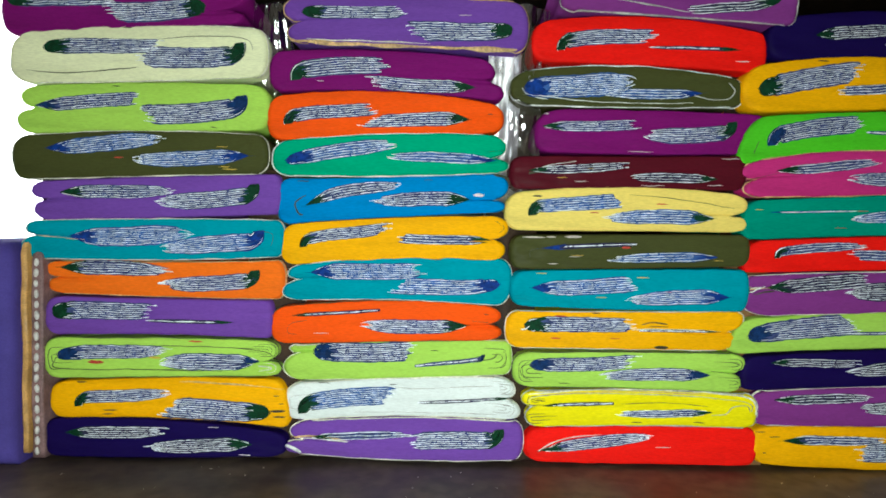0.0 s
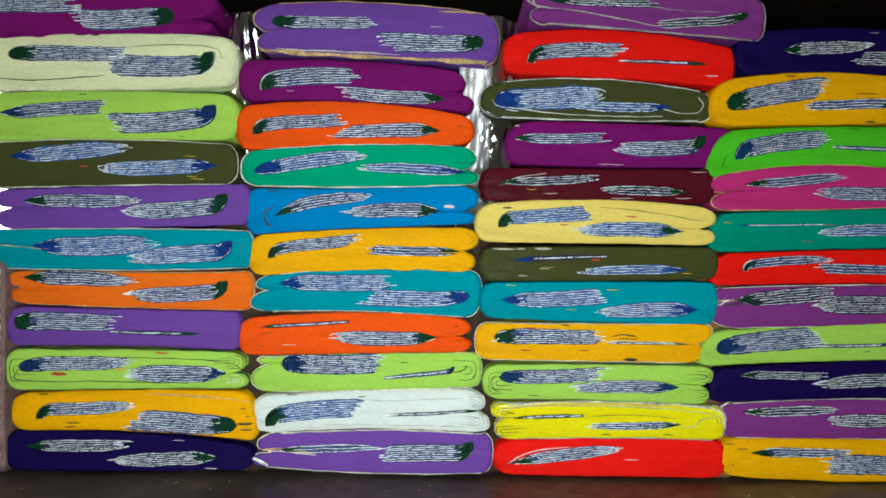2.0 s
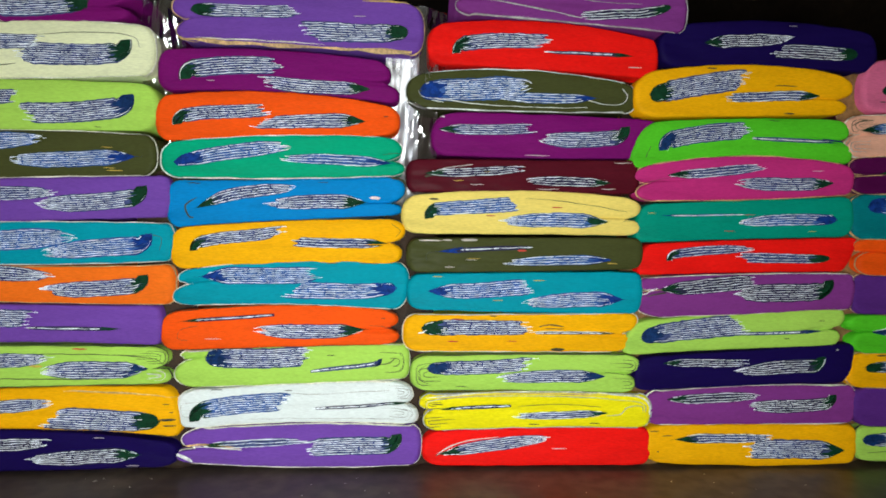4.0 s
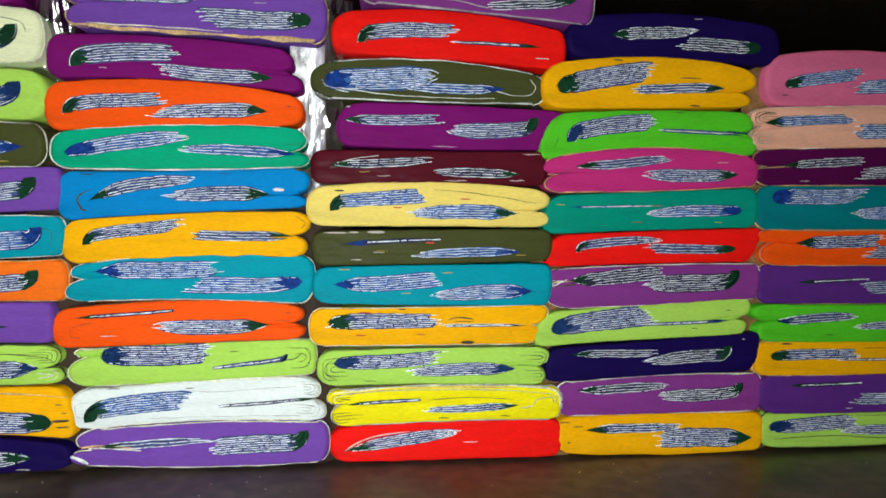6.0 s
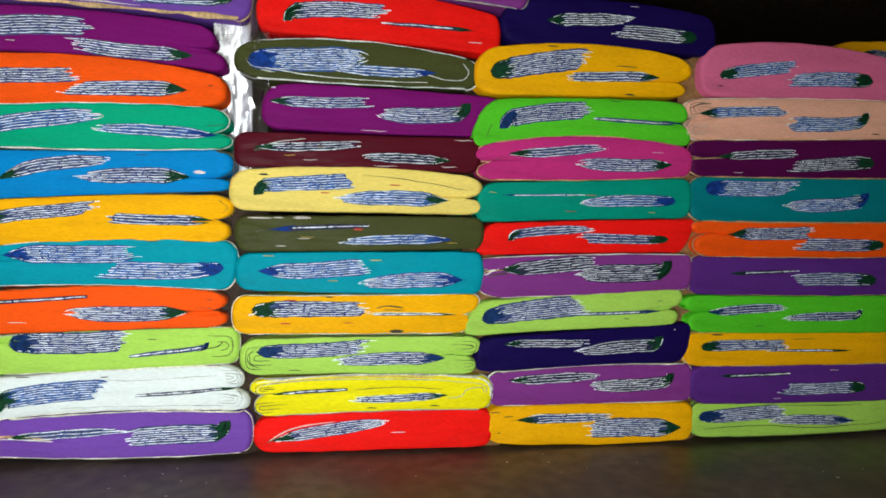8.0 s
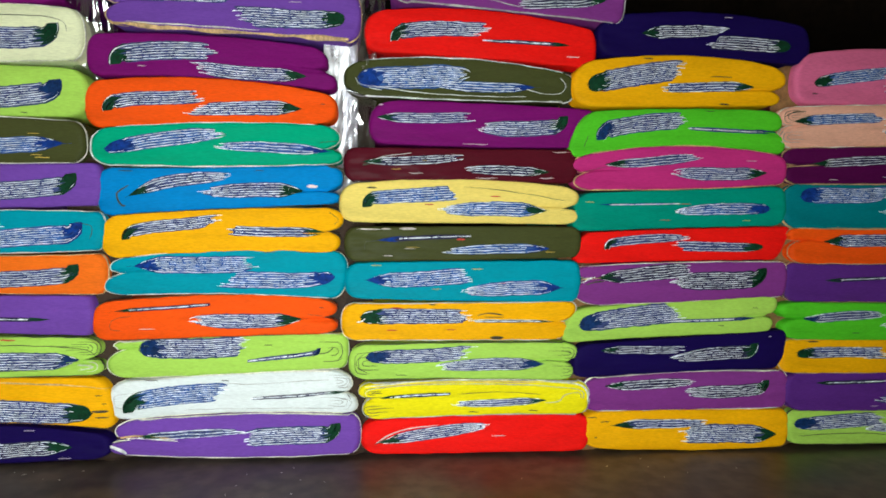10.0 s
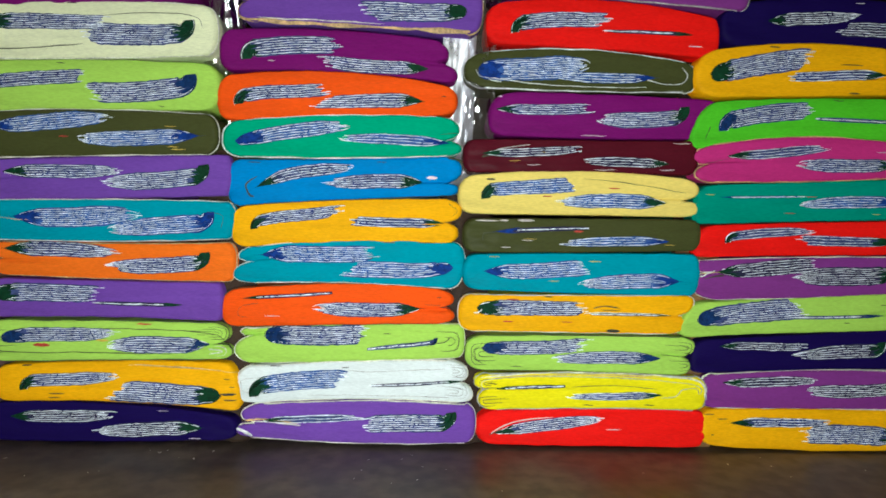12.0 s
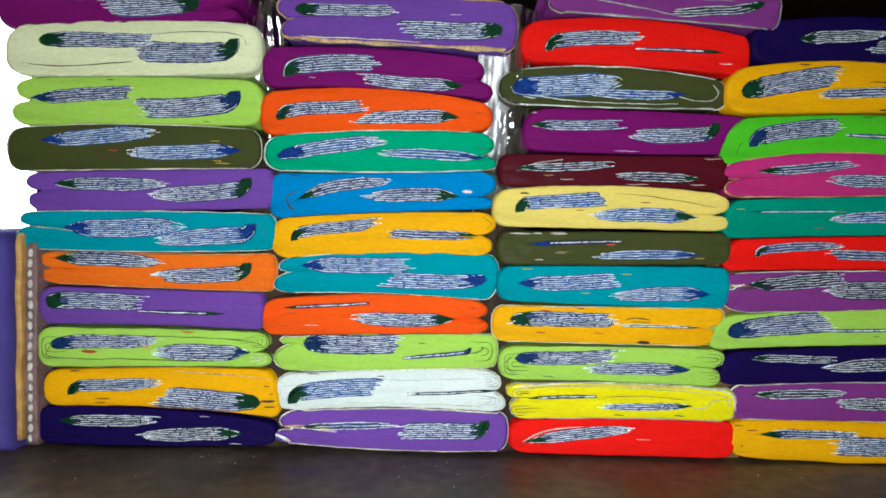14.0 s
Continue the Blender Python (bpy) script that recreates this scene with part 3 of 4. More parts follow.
saree('ORANGE', (0.0950, 0.3940), (1.0050, 1.0160, 1.0100), (0.9570, 0.9620, 0.9660), (None, 0.9860), 'dark', [(0.122, 0.994, 0.249, 1.005, 0.006, 'Lpt', 'green', 0.0), (0.213, 0.983, 0.349, 0.984, 0.018, 'Rpt', 'green', 0.0)], lines=[('dark', ((0.16, 0.60), (0.09, 0.52), (0.08, 0.30), (0.12, 0.24)), 0.0008), ('dark', ((0.86, 0.54), (0.93, 0.52)), 0.0010)], marks=[('pale', 0.22, 0.25, 0.02, 0.0010), ('dark', 0.92, 0.76, 0.006, 0.001)])
saree('LIME', (0.1120, 0.4050), (0.9540, 0.9630, 0.9650), (0.9090, 0.9140, 0.9200), (0.9440, None), 'pale', [(0.152, 0.946, 0.283, 0.951, 0.025, 'Lbk', 'blue', 0.0), (0.273, 0.93, 0.386, 0.941, 0.007, 'Rut', 'blue', 0.0098)], marks=[('dark', 0.66, 0.72, 0.010, 0.0012)], lines=[('dark', ((0.80, 0.42), (0.90, 0.46), (0.935, 0.62)), 0.0014), ('dark', ((0.95, 0.2), (0.975, 0.5), (0.95, 0.8)), 0.0007)], rolls=[('dark', 1, 0.06, 0.94, 2)])
saree('WHITE', (0.1140, 0.4170), (0.9050, 0.9140, 0.9170), (0.8560, 0.8640, 0.8610), (None, 0.8870), 'pale', [(0.127, 0.884, 0.255, 0.89, 0.022, 'Ldk', 'green', -0.0117), (0.281, 0.882, 0.409, 0.89, 0.006, 'Rpt', 'green', 0.0)], lines=[('silver', ((0.47, 0.78), (0.60, 0.72), (0.88, 0.80)), 0.0010), ('silver', ((0.91, 0.86), (0.965, 0.80), (0.95, 0.62), (0.91, 0.66)), 0.0008), ('silver', ((0.92, 0.36), (0.975, 0.28), (0.96, 0.12)), 0.0008), ('silver', ((0.30, 0.14), (0.6, 0.10), (0.9, 0.10)), 0.0009)], marks=[('dark', 0.46, 0.84, 0.010, 0.0012), ('dark', 0.17, 0.98, 0.016, 0.001)], rolls=[('silver', 1, 0.55, 0.96, 3), ('silver', 1, 0.04, 0.48, 3), ('silver', 0, 0.05, 0.95, 1)], slant=(0.0, 0.007))
saree('PURPLE', (0.1140, 0.4220), (0.8540, 0.8620, 0.8590), (0.8130, 0.8060, 0.8080), (0.8290, None), 'pale', [(0.146, 0.836, 0.278, 0.84, 0.009, 'Lpt', 'green', 0.0), (0.278, 0.831, 0.403, 0.835, 0.021, 'Ruk', 'green', 0.006)], lines=[('white', ((-0.004, 0.10), (0.012, 0.24), (0.035, 0.20), (0.075, 0.06)), 0.0050), ('cord', ((0.03, 0.50), (0.12, 0.56), (0.26, 0.46)), 0.0034), ('pale', ((0.05, 0.44), (0.14, 0.46), (0.27, 0.40)), 0.0030)])
# stack 3, from the top down
saree('MAUVE', (0.4560, 0.7610), (1.4450, 1.4440, 1.4320), (1.3930, 1.3860, 1.3780), (1.4140, None), 'silver', [(0.485, 1.422, 0.624, 1.422, 0.013, 'Lbk', 'green', 0.0), (0.618, 1.394, 0.739, 1.401, 0.011, 'Rbk', 'green', 0.0079)], lines=[('silver', ((0.03, 0.60), (0.06, 0.40), (0.25, 0.30), (0.55, 0.10)), 0.0026), ('silver', ((0.40, 0.56), (0.65, 0.50), (0.80, 0.54)), 0.0010)])
saree('RED', (0.4270, 0.7260), (1.3790, 1.3870, 1.3700), (1.3270, 1.3250, 1.3180), (None, None), '', [(0.45, 1.355, 0.585, 1.362, 0.018, 'Ldk', 'green', -0.0097), (0.575, 1.348, 0.693, 1.346, 0.006, 'Rpt', 'green', 0.0)], marks=[('pale', 0.89, 0.22, 0.018, 0.0012)])
saree('OLIVE', (0.4020, 0.6980), (1.3150, 1.3240, 1.3110), (1.2730, 1.2710, 1.2740), (None, None), 'white', [(0.419, 1.296, 0.561, 1.302, 0.028, 'Lbt', 'blue', -0.0044), (0.518, 1.288, 0.646, 1.29, 0.012, 'Rpt', 'blue', 0.0)], lines=[('white', ((0.05, 0.5), (0.075, 0.28), (0.16, 0.16)), 0.0014), ('white', ((0.77, 0.35), (0.85, 0.24), (0.93, 0.28), (0.955, 0.55), (0.93, 0.80)), 0.0015), ('white', ((0.06, 0.30), (0.3, 0.14), (0.6, 0.10), (0.78, 0.12)), 0.0012)])
saree('MAGENTA', (0.4350, 0.7210), (1.2670, 1.2680, 1.2650), (1.2120, 1.2110, 1.2140), (None, None), '', [(0.442, 1.244, 0.566, 1.249, 0.013, 'Lpk', 'green', 0.0), (0.574, 1.235, 0.696, 1.24, 0.02, 'Rut', 'green', 0.0043)], marks=[('pale', 0.47, 0.06, 0.034, 0.0010), ('pale', 0.05, 0.9, 0.006, 0.002)], slant=(0.004, -0.011))
saree('MAROON', (0.4030, 0.7040), (1.2060, 1.2080, 1.2110), (1.1630, 1.1660, 1.1660), (None, None), '', [(0.425, 1.187, 0.557, 1.196, 0.011, 'Lpt', 'green', 0.0), (0.553, 1.18, 0.668, 1.181, 0.011, 'Rpt', 'green', 0.0)], marks=[('pale', 0.30, 0.24, 0.018, 0.0010), ('pale', 0.86, 0.14, 0.020, 0.0010), ('pale', 0.92, 0.92, 0.024, 0.0009), ('gold', 0.22, 0.35, 0.014, 0.0010), ('gold', 0.34, 0.62, 0.014, 0.0010), ('pale', 0.60, 0.10, 0.03, 0.0010)], lines=[('white', ((0.11, 0.56), (0.17, 0.72), (0.28, 0.84)), 0.0014), ('dark', ((0.08, 0.46), (0.10, 0.50), (0.13, 0.55)), 0.0046)])
saree('STRAW', (0.3980, 0.7120), (1.1590, 1.1690, 1.1600), (1.1100, 1.1110, 1.1120), (None, 1.1310), '', [(0.418, 1.143, 0.55, 1.15, 0.017, 'Ldk', 'green', -0.0099), (0.525, 1.129, 0.665, 1.13, 0.017, 'Rpt', 'green', 0.0)], marks=[('dark', 0.13, 0.86, 0.012, 0.0024), ('red', 0.36, 0.42, 0.012, 0.0016), ('red', 0.63, 0.62, 0.014, 0.0018)], lines=[('dark', ((0.50, 0.82), (0.72, 0.74), (0.92, 0.62)), 0.0009), ('dark', ((0.90, 0.36), (0.97, 0.44)), 0.0010)], slant=(0.0, -0.007))
# its pale dabs are the plastic's glare put into colour
saree('OLIVE', (0.4050, 0.7110), (1.1040, 1.1070, 1.1090), (1.0600, 1.0630, 1.0680), (None, None), '', [(0.445, 1.088, 0.57, 1.095, 0.007, 'Lpt', 'blue', 0.0), (0.53, 1.075, 0.67, 1.08, 0.011, 'Rpt', 'blue', 0.0)], marks=[('pale', 0.26, 0.94, 0.022, 0.0034), ('pale', 0.17, 0.945, 0.012, 0.0022), ('pale', 0.18, 0.16, 0.014, 0.0012), ('pale', 0.27, 0.36, 0.016, 0.0009), ('gold', 0.28, 0.40, 0.018, 0.0008), ('gold', 0.86, 0.20, 0.014, 0.0009), ('pale', 0.10, 0.93, 0.03, 0.0018), ('red', 0.48, 0.62, 0.012, 0.003)], lines=[('dark', ((0.15, 0.60), (0.09, 0.56), (0.085, 0.34)), 0.0012)])
saree('TEAL', (0.4060, 0.7120), (1.0580, 1.0620, 1.0640), (1.0120, 1.0090, 1.0090), (None, None), '', [(0.432, 1.036, 0.568, 1.042, 0.019, 'Lpk', 'blue', 0.0), (0.557, 1.023, 0.687, 1.028, 0.018, 'Rpt', 'blue', 0.0)], marks=[('gold', 0.13, 0.92, 0.014, 0.0014), ('gold', 0.55, 0.80, 0.016, 0.0014), ('gold', 0.38, 0.30, 0.014, 0.0012), ('red', 0.66, 0.45, 0.010, 0.0010)])
saree('AMBER', (0.4020, 0.7070), (1.0050, 1.0060, 1.0090), (0.9570, 0.9570, 0.9570), (None, 0.9820), 'pale', [(0.426, 0.986, 0.566, 0.991, 0.019, 'Lbk', 'green', 0.0), (0.566, 0.982, 0.681, 0.982, 0.004, 'Rpt', 'green', 0.0)], marks=[('red', 0.23, 0.88, 0.016, 0.0020), ('red', 0.21, 0.28, 0.014, 0.0020), ('red', 0.46, 0.28, 0.014, 0.0012), ('dark', 0.655, 0.07, 0.018, 0.0046), ('dark', 0.64, 0.62, 0.026, 0.0012), ('dark', 0.38, 0.96, 0.010, 0.0016)], lines=[('white', ((0.065, 0.50), (0.085, 0.52), (0.10, 0.60)), 0.0022), ('dark', ((0.57, 0.66), (0.62, 0.72), (0.68, 0.68)), 0.0022), ('pale', ((0.53, 0.53), (0.65, 0.55), (0.80, 0.53), (0.90, 0.48)), 0.0018)], slant=(0.0, -0.010))
saree('LIME', (0.4120, 0.7130), (0.9510, 0.9540, 0.9530), (0.9060, 0.9060, 0.9030), (None, 0.9270), 'dark', [(0.434, 0.935, 0.567, 0.941, 0.018, 'Lbk', 'blue', 0.0), (0.523, 0.923, 0.667, 0.926, 0.015, 'Rpt', 'blue', 0.0)], lines=[('dark', ((0.08, 0.80), (0.04, 0.60), (0.04, 0.35), (0.08, 0.20)), 0.0007), ('dark', ((0.84, 0.52), (0.95, 0.48)), 0.0009), ('dark', ((0.92, 0.80), (0.965, 0.72)), 0.0009)], marks=[('dark', 0.22, 0.12, 0.016, 0.0008)], rolls=[('dark', 0, 0.05, 0.9, 3), ('dark', 1, 0.5, 0.95, 2), ('dark', 1, 0.05, 0.45, 2)])
saree('YELLOW', (0.4240, 0.7280), (0.9000, 0.9040, 0.9000), (0.8530, 0.8570, 0.8560), (0.8800, None), 'silver', [(0.45, 0.882, 0.553, 0.887, 0.006, 'Lpt', 'green', 0.0), (0.546, 0.873, 0.672, 0.876, 0.01, 'Rpt', 'green', 0.0)], lines=[('pale', ((0.03, 0.93), (0.3, 1.0), (0.7, 1.0), (0.93, 0.94), (0.985, 0.72), (0.99, 0.4)), 0.0032), ('cord', ((0.08, 0.90), (0.4, 0.955), (0.8, 0.94)), 0.0014), ('silver', ((0.04, 0.62), (0.08, 0.88), (0.5, 0.90), (0.92, 0.80), (0.97, 0.50)), 0.0013), ('silver', ((0.80, 0.35), (0.86, 0.42), (0.89, 0.62), (0.95, 0.66), (0.96, 0.50)), 0.0013), ('dark', ((0.42, 0.62), (0.60, 0.66), (0.78, 0.60)), 0.0009)], marks=[('dark', 0.49, 0.10, 0.014, 0.0014), ('dark', 0.75, 0.12, 0.014, 0.0014), ('dark', 0.08, 0.74, 0.014, 0.0016)], rolls=[('dark', 0, 0.55, 0.95, 2), ('dark', 0, 0.05, 0.45, 2)])
saree('RED', (0.4290, 0.7310), (0.8510, 0.8560, 0.8550), (0.8060, 0.8050, 0.8050), (None, None), '', [(0.451, 0.828, 0.592, 0.841, 0.015, 'Lpt', 'green', -0.006)], marks=[('pale', 0.59, 0.46, 0.020, 0.0010)], lines=[('white', ((0.065, 0.34), (0.12, 0.56), (0.2, 0.72), (0.33, 0.78)), 0.0016), ('dark', ((0.06, 0.30), (0.10, 0.42), (0.16, 0.50)), 0.0022)])
# stack 4, from the top down
saree('NAVY', (0.7320, 1.0280), (1.3870, 1.4000, 1.3880), (1.3350, 1.3380, 1.3360), (None, None), '', [(0.79, 1.366, 0.908, 1.378, 0.016, 'Lpt', 'green', 0.0), (0.885, 1.359, 0.999, 1.36, 0.017, 'Rbk', 'green', 0.0)], marks=[('pale', 0.60, 0.90, 0.012, 0.0007)])
saree('AMBER', (0.6990, 0.9920), (1.3250, 1.3400, 1.3300), (1.2670, 1.2720, 1.2780), (None, 1.2960), '', [(0.718, 1.302, 0.846, 1.318, 0.026, 'Lbk', 'green', -0.0046), (0.819, 1.296, 0.947, 1.301, 0.012, 'Rpk', 'green', 0.0)], marks=[('dark', 0.34, 0.93, 0.014, 0.0016), ('red', 0.13, 0.33, 0.014, 0.0014), ('dark', 0.68, 0.60, 0.030, 0.0012), ('dark', 0.70, 0.04, 0.014, 0.0022)])
saree('GREEN2', (0.7020, 0.9970), (1.2610, 1.2700, 1.2710), (1.2020, 1.2200, 1.2120), (None, 1.2420), '', [(0.727, 1.239, 0.856, 1.254, 0.021, 'Ldk', 'blue', -0.009), (0.852, 1.243, 0.986, 1.242, 0.007, 'Rpt', 'blue', 0.0)], marks=[('dark', 0.62, 0.92, 0.014, 0.0012)], lines=[('dark', ((0.07, 0.45), (0.05, 0.2)), 0.0010)], slant=(0.012, 0.003))
# the pale dab at its right is a painted glint
saree('PINK', (0.7000, 0.9990), (1.2030, 1.2200, 1.2110), (1.1580, 1.1620, 1.1710), (1.1790, None), 'cord', [(0.743, 1.192, 0.877, 1.205, 0.012, 'Lpt', 'green', 0.0), (0.838, 1.183, 0.971, 1.186, 0.017, 'Rpt', 'green', 0.0)], lines=[('dark', ((0.05, 0.50), (0.14, 0.58), (0.2, 0.62)), 0.0014)], marks=[('pale', 0.82, 0.70, 0.016, 0.0010)])
saree('SEAGREEN', (0.7060, 1.0020), (1.1540, 1.1620, 1.1690), (1.1030, 1.1100, 1.1150), (None, None), '', [(0.737, 1.139, 0.847, 1.142, 0.003, 'Lpt', 'blue', 0.0), (0.843, 1.132, 0.977, 1.139, 0.014, 'Rbt', 'blue', 0.0)], marks=[('gold', 0.07, 0.75, 0.012, 0.0009), ('red', 0.51, 0.62, 0.016, 0.0010), ('red', 0.42, 0.22, 0.016, 0.0010), ('gold', 0.80, 0.15, 0.012, 0.0009)], slant=(0.005, 0.0))
saree('RED', (0.7120, 1.0040), (1.1020, 1.1090, 1.1140), (1.0600, 1.0650, 1.0680), (None, None), '', [(0.734, 1.088, 0.868, 1.098, 0.011, 'Ldt', 'green', -0.0079), (0.844, 1.084, 0.97, 1.086, 0.012, 'Rbk', 'green', 0.0)], slant=(0.007, -0.010))
saree('MAUVE', (0.7080, 1.0080), (1.0560, 1.0630, 1.0650), (1.0040, 1.0090, 1.0170), (1.0400, None), 'pale', [(0.739, 1.042, 0.873, 1.052, 0.017, 'Lpk', 'green', 0.0), (0.841, 1.034, 0.984, 1.043, 0.022, 'Rut', 'green', 0.0063)], lines=[('white', ((0.0, 0.55), (0.05, 0.60), (0.10, 0.72)), 0.0022), ('dark', ((0.05, 0.52), (0.10, 0.58), (0.14, 0.60)), 0.0024), ('cord', ((0.02, 0.62), (0.08, 0.66), (0.14, 0.70)), 0.0016)])
saree('LIME', (0.6990, 0.9970), (1.0000, 1.0090, 1.0180), (0.9540, 0.9620, 0.9660), (None, 0.9890), '', [(0.717, 0.985, 0.859, 0.993, 0.024, 'Lbk', 'blue', -0.006), (0.831, 0.982, 0.965, 0.987, 0.006, 'Rpt', 'blue', 0.0)], marks=[('dark', 0.88, 0.70, 0.008, 0.0010), ('dark', 0.72, 0.25, 0.008, 0.0010)], slant=(0.011, -0.008))
saree('NAVY', (0.7100, 1.0070), (0.9510, 0.9610, 0.9700), (0.9060, 0.9130, 0.9170), (None, None), '', [(0.745, 0.943, 0.86, 0.945, 0.01, 'Lpk', 'green', 0.0), (0.848, 0.934, 0.975, 0.941, 0.017, 'Rut', 'green', 0.0)], marks=[('pale', 0.915, 0.86, 0.004, 0.0014)], slant=(0.003, -0.006))
saree('MAUVE', (0.7260, 1.0180), (0.9030, 0.9120, 0.9120), (0.8590, 0.8590, 0.8600), (None, None), 'pale', [(0.754, 0.894, 0.881, 0.897, 0.012, 'Lpt', 'green', 0.0), (0.866, 0.883, 0.998, 0.888, 0.017, 'Rut', 'green', 0.0046)])
saree('AMBER', (0.7280, 1.0210), (0.8580, 0.8590, 0.8580), (0.8080, 0.8020, 0.8050), (None, None), '', [(0.767, 0.839, 0.903, 0.843, 0.012, 'Lpt', 'green', 0.0), (0.867, 0.824, 1.004, 0.825, 0.023, 'Rpk', 'green', 0.0)], marks=[('dark', 0.04, 0.86, 0.012, 0.0012), ('dark', 0.10, 0.74, 0.014, 0.0012), ('dark', 0.06, 0.30, 0.004, 0.0014), ('dark', 0.52, 0.62, 0.012, 0.0009)])
# stack 5, from the top down
saree('ROSE', (1.0120, 1.3330), (1.3500, 1.3630, 1.3460), (1.2820, 1.2860, 1.2910), (None, None), '', [(1.039, 1.317, 1.154, 1.328, 0.017, 'Lbk', 'green', -0.0046), (1.14, 1.312, 1.271, 1.317, 0.019, 'Rbk', 'green', 0.0)], marks=[('dark', 0.09, 0.20, 0.008, 0.0018)])
saree('PEACH', (0.9870, 1.3290), (1.2770, 1.2860, 1.2910), (1.2220, 1.2290, 1.2380), (1.2520, None), 'pale', [(1.008, 1.257, 1.142, 1.269, 0.013, 'Lpk', 'green', 0.0), (1.142, 1.249, 1.276, 1.258, 0.019, 'Ruk', 'green', 0.0079)], marks=[('dark', 0.85, 0.12, 0.014, 0.0016)], lines=[('dark', ((0.03, 0.76), (0.07, 0.86), (0.12, 0.88)), 0.0020), ('silver', ((0.03, 0.10), (0.015, 0.25), (0.03, 0.42)), 0.0010)], rolls=[('dark', 0, 0.55, 0.95, 3), ('silver', 0, 0.05, 0.45, 2)])
saree('PLUM', (0.9960, 1.3340), (1.2220, 1.2290, 1.2380), (1.1730, 1.1760, 1.1810), (1.1990, None), 'cord', [(1.041, 1.202, 1.16, 1.209, 0.011, 'Lpk', 'green', 0.0), (1.148, 1.193, 1.279, 1.2, 0.019, 'Rbk', 'green', 0.0)], marks=[('pale', 0.22, 0.12, 0.014, 0.0010)], lines=[('cord', ((0.02, 0.46), (0.10, 0.50), (0.16, 0.50)), 0.0013)])
saree('TEAL2', (1.0010, 1.3360), (1.1730, 1.1760, 1.1810), (1.1120, 1.1140, 1.1180), (None, None), 'cord', [(1.026, 1.156, 1.161, 1.163, 0.022, 'Lbk', 'blue', 0.0), (1.148, 1.136, 1.285, 1.145, 0.019, 'Rut', 'blue', 0.0047)], marks=[('pale', 0.76, 0.62, 0.010, 0.0008)])
saree('ORANGE', (1.0070, 1.3440), (1.1120, 1.1130, 1.1180), (1.0640, 1.0640, 1.0670), (1.0950, None), 'cord', [(1.061, 1.093, 1.192, 1.101, 0.017, 'Lpk', 'green', 0.0), (1.164, 1.081, 1.304, 1.085, 0.016, 'Rbk', 'green', 0.0)])
saree('VIOLET', (1.0080, 1.3420), (1.0640, 1.0640, 1.0670), (1.0100, 1.0090, 1.0110), (None, None), 'cord', [(1.068, 1.04, 1.172, 1.044, 0.006, 'Lpt', 'green', 0.0), (1.164, 1.032, 1.3, 1.033, 0.017, 'Rbk', 'green', 0.0)])
saree('GREEN2', (1.0010, 1.3450), (1.0100, 1.0090, 1.0110), (0.9580, 0.9560, 0.9570), (0.9870, None), '', [(1.035, 0.987, 1.157, 0.993, 0.012, 'Lpt', 'blue', 0.0), (1.153, 0.978, 1.289, 0.981, 0.011, 'Rut', 'blue', 0.0063)], marks=[('dark', 0.33, 0.20, 0.012, 0.0012)])
saree('AMBER', (1.0050, 1.3500), (0.9570, 0.9570, 0.9570), (0.9100, 0.9090, 0.9110), (None, None), 'cord', [(1.029, 0.937, 1.164, 0.941, 0.014, 'Lbk', 'green', 0.0), (1.129, 0.931, 1.264, 0.931, 0.004, 'Rpt', 'green', 0.0)], marks=[('dark', 0.14, 0.94, 0.016, 0.0022), ('dark', 0.52, 0.80, 0.04, 0.0009)])
saree('VIOLET', (1.0160, 1.3510), (0.9110, 0.9100, 0.9110), (0.8560, 0.8540, 0.8550), (None, None), '', [(1.059, 0.896, 1.171, 0.897, 0.007, 'Lpt', 'green', 0.0), (1.154, 0.876, 1.29, 0.875, 0.017, 'Rbk', 'green', 0.0)], marks=[('pale', 0.66, 0.85, 0.014, 0.0009), ('pale', 0.40, 0.14, 0.012, 0.0007)])
saree('LIME', (1.0210, 1.3540), (0.8560, 0.8540, 0.8550), (0.8080, 0.8060, 0.8110), (None, None), 'dark', [(1.033, 0.838, 1.169, 0.841, 0.018, 'Lbk', 'blue', 0.0), (1.138, 0.83, 1.279, 0.826, 0.013, 'Rpt', 'blue', 0.0)], lines=[('dark', ((0.06, 0.24), (0.3, 0.34), (0.6, 0.22), (0.9, 0.26)), 0.0010), ('dark', ((0.05, 0.74), (0.35, 0.92), (0.8, 0.88)), 0.0010)])

# the next stack, set back a little behind the last one's end, with a golden saree on top
for n, colour in enumerate(("PURPLE", "RED", "LIME", "MAGENTA", "TEAL", "ORANGE", "OLIVE", "AMBER", "MAUVE")):
    z = 0.802 + 0.0606 * n
    tip = "blue" if colour in ("LIME", "TEAL", "OLIVE") else "green"
    saree(colour, (1.345, 1.645), (z + 0.060, z + 0.0605, z + 0.060), (z, z, z), (None, None), "", [(1.375, z + 0.036, 1.50, z + 0.040, 0.016, "L", tip, 0.0), (1.49, z + 0.022, 1.615, z + 0.024, 0.018, "R", tip, 0.0)], y0=0.06, depth=0.30)
saree("AMBER", (1.300, 1.62), (1.402, 1.412, 1.408), (1.350, 1.350, 1.350), (None, None), "", [(1.34, 1.384, 1.46, 1.388, 0.016, "L", "green", 0.0), (1.45, 1.372, 1.58, 1.374, 0.018, "R", "green", 0.0)], y0=0.10, depth=0.26)


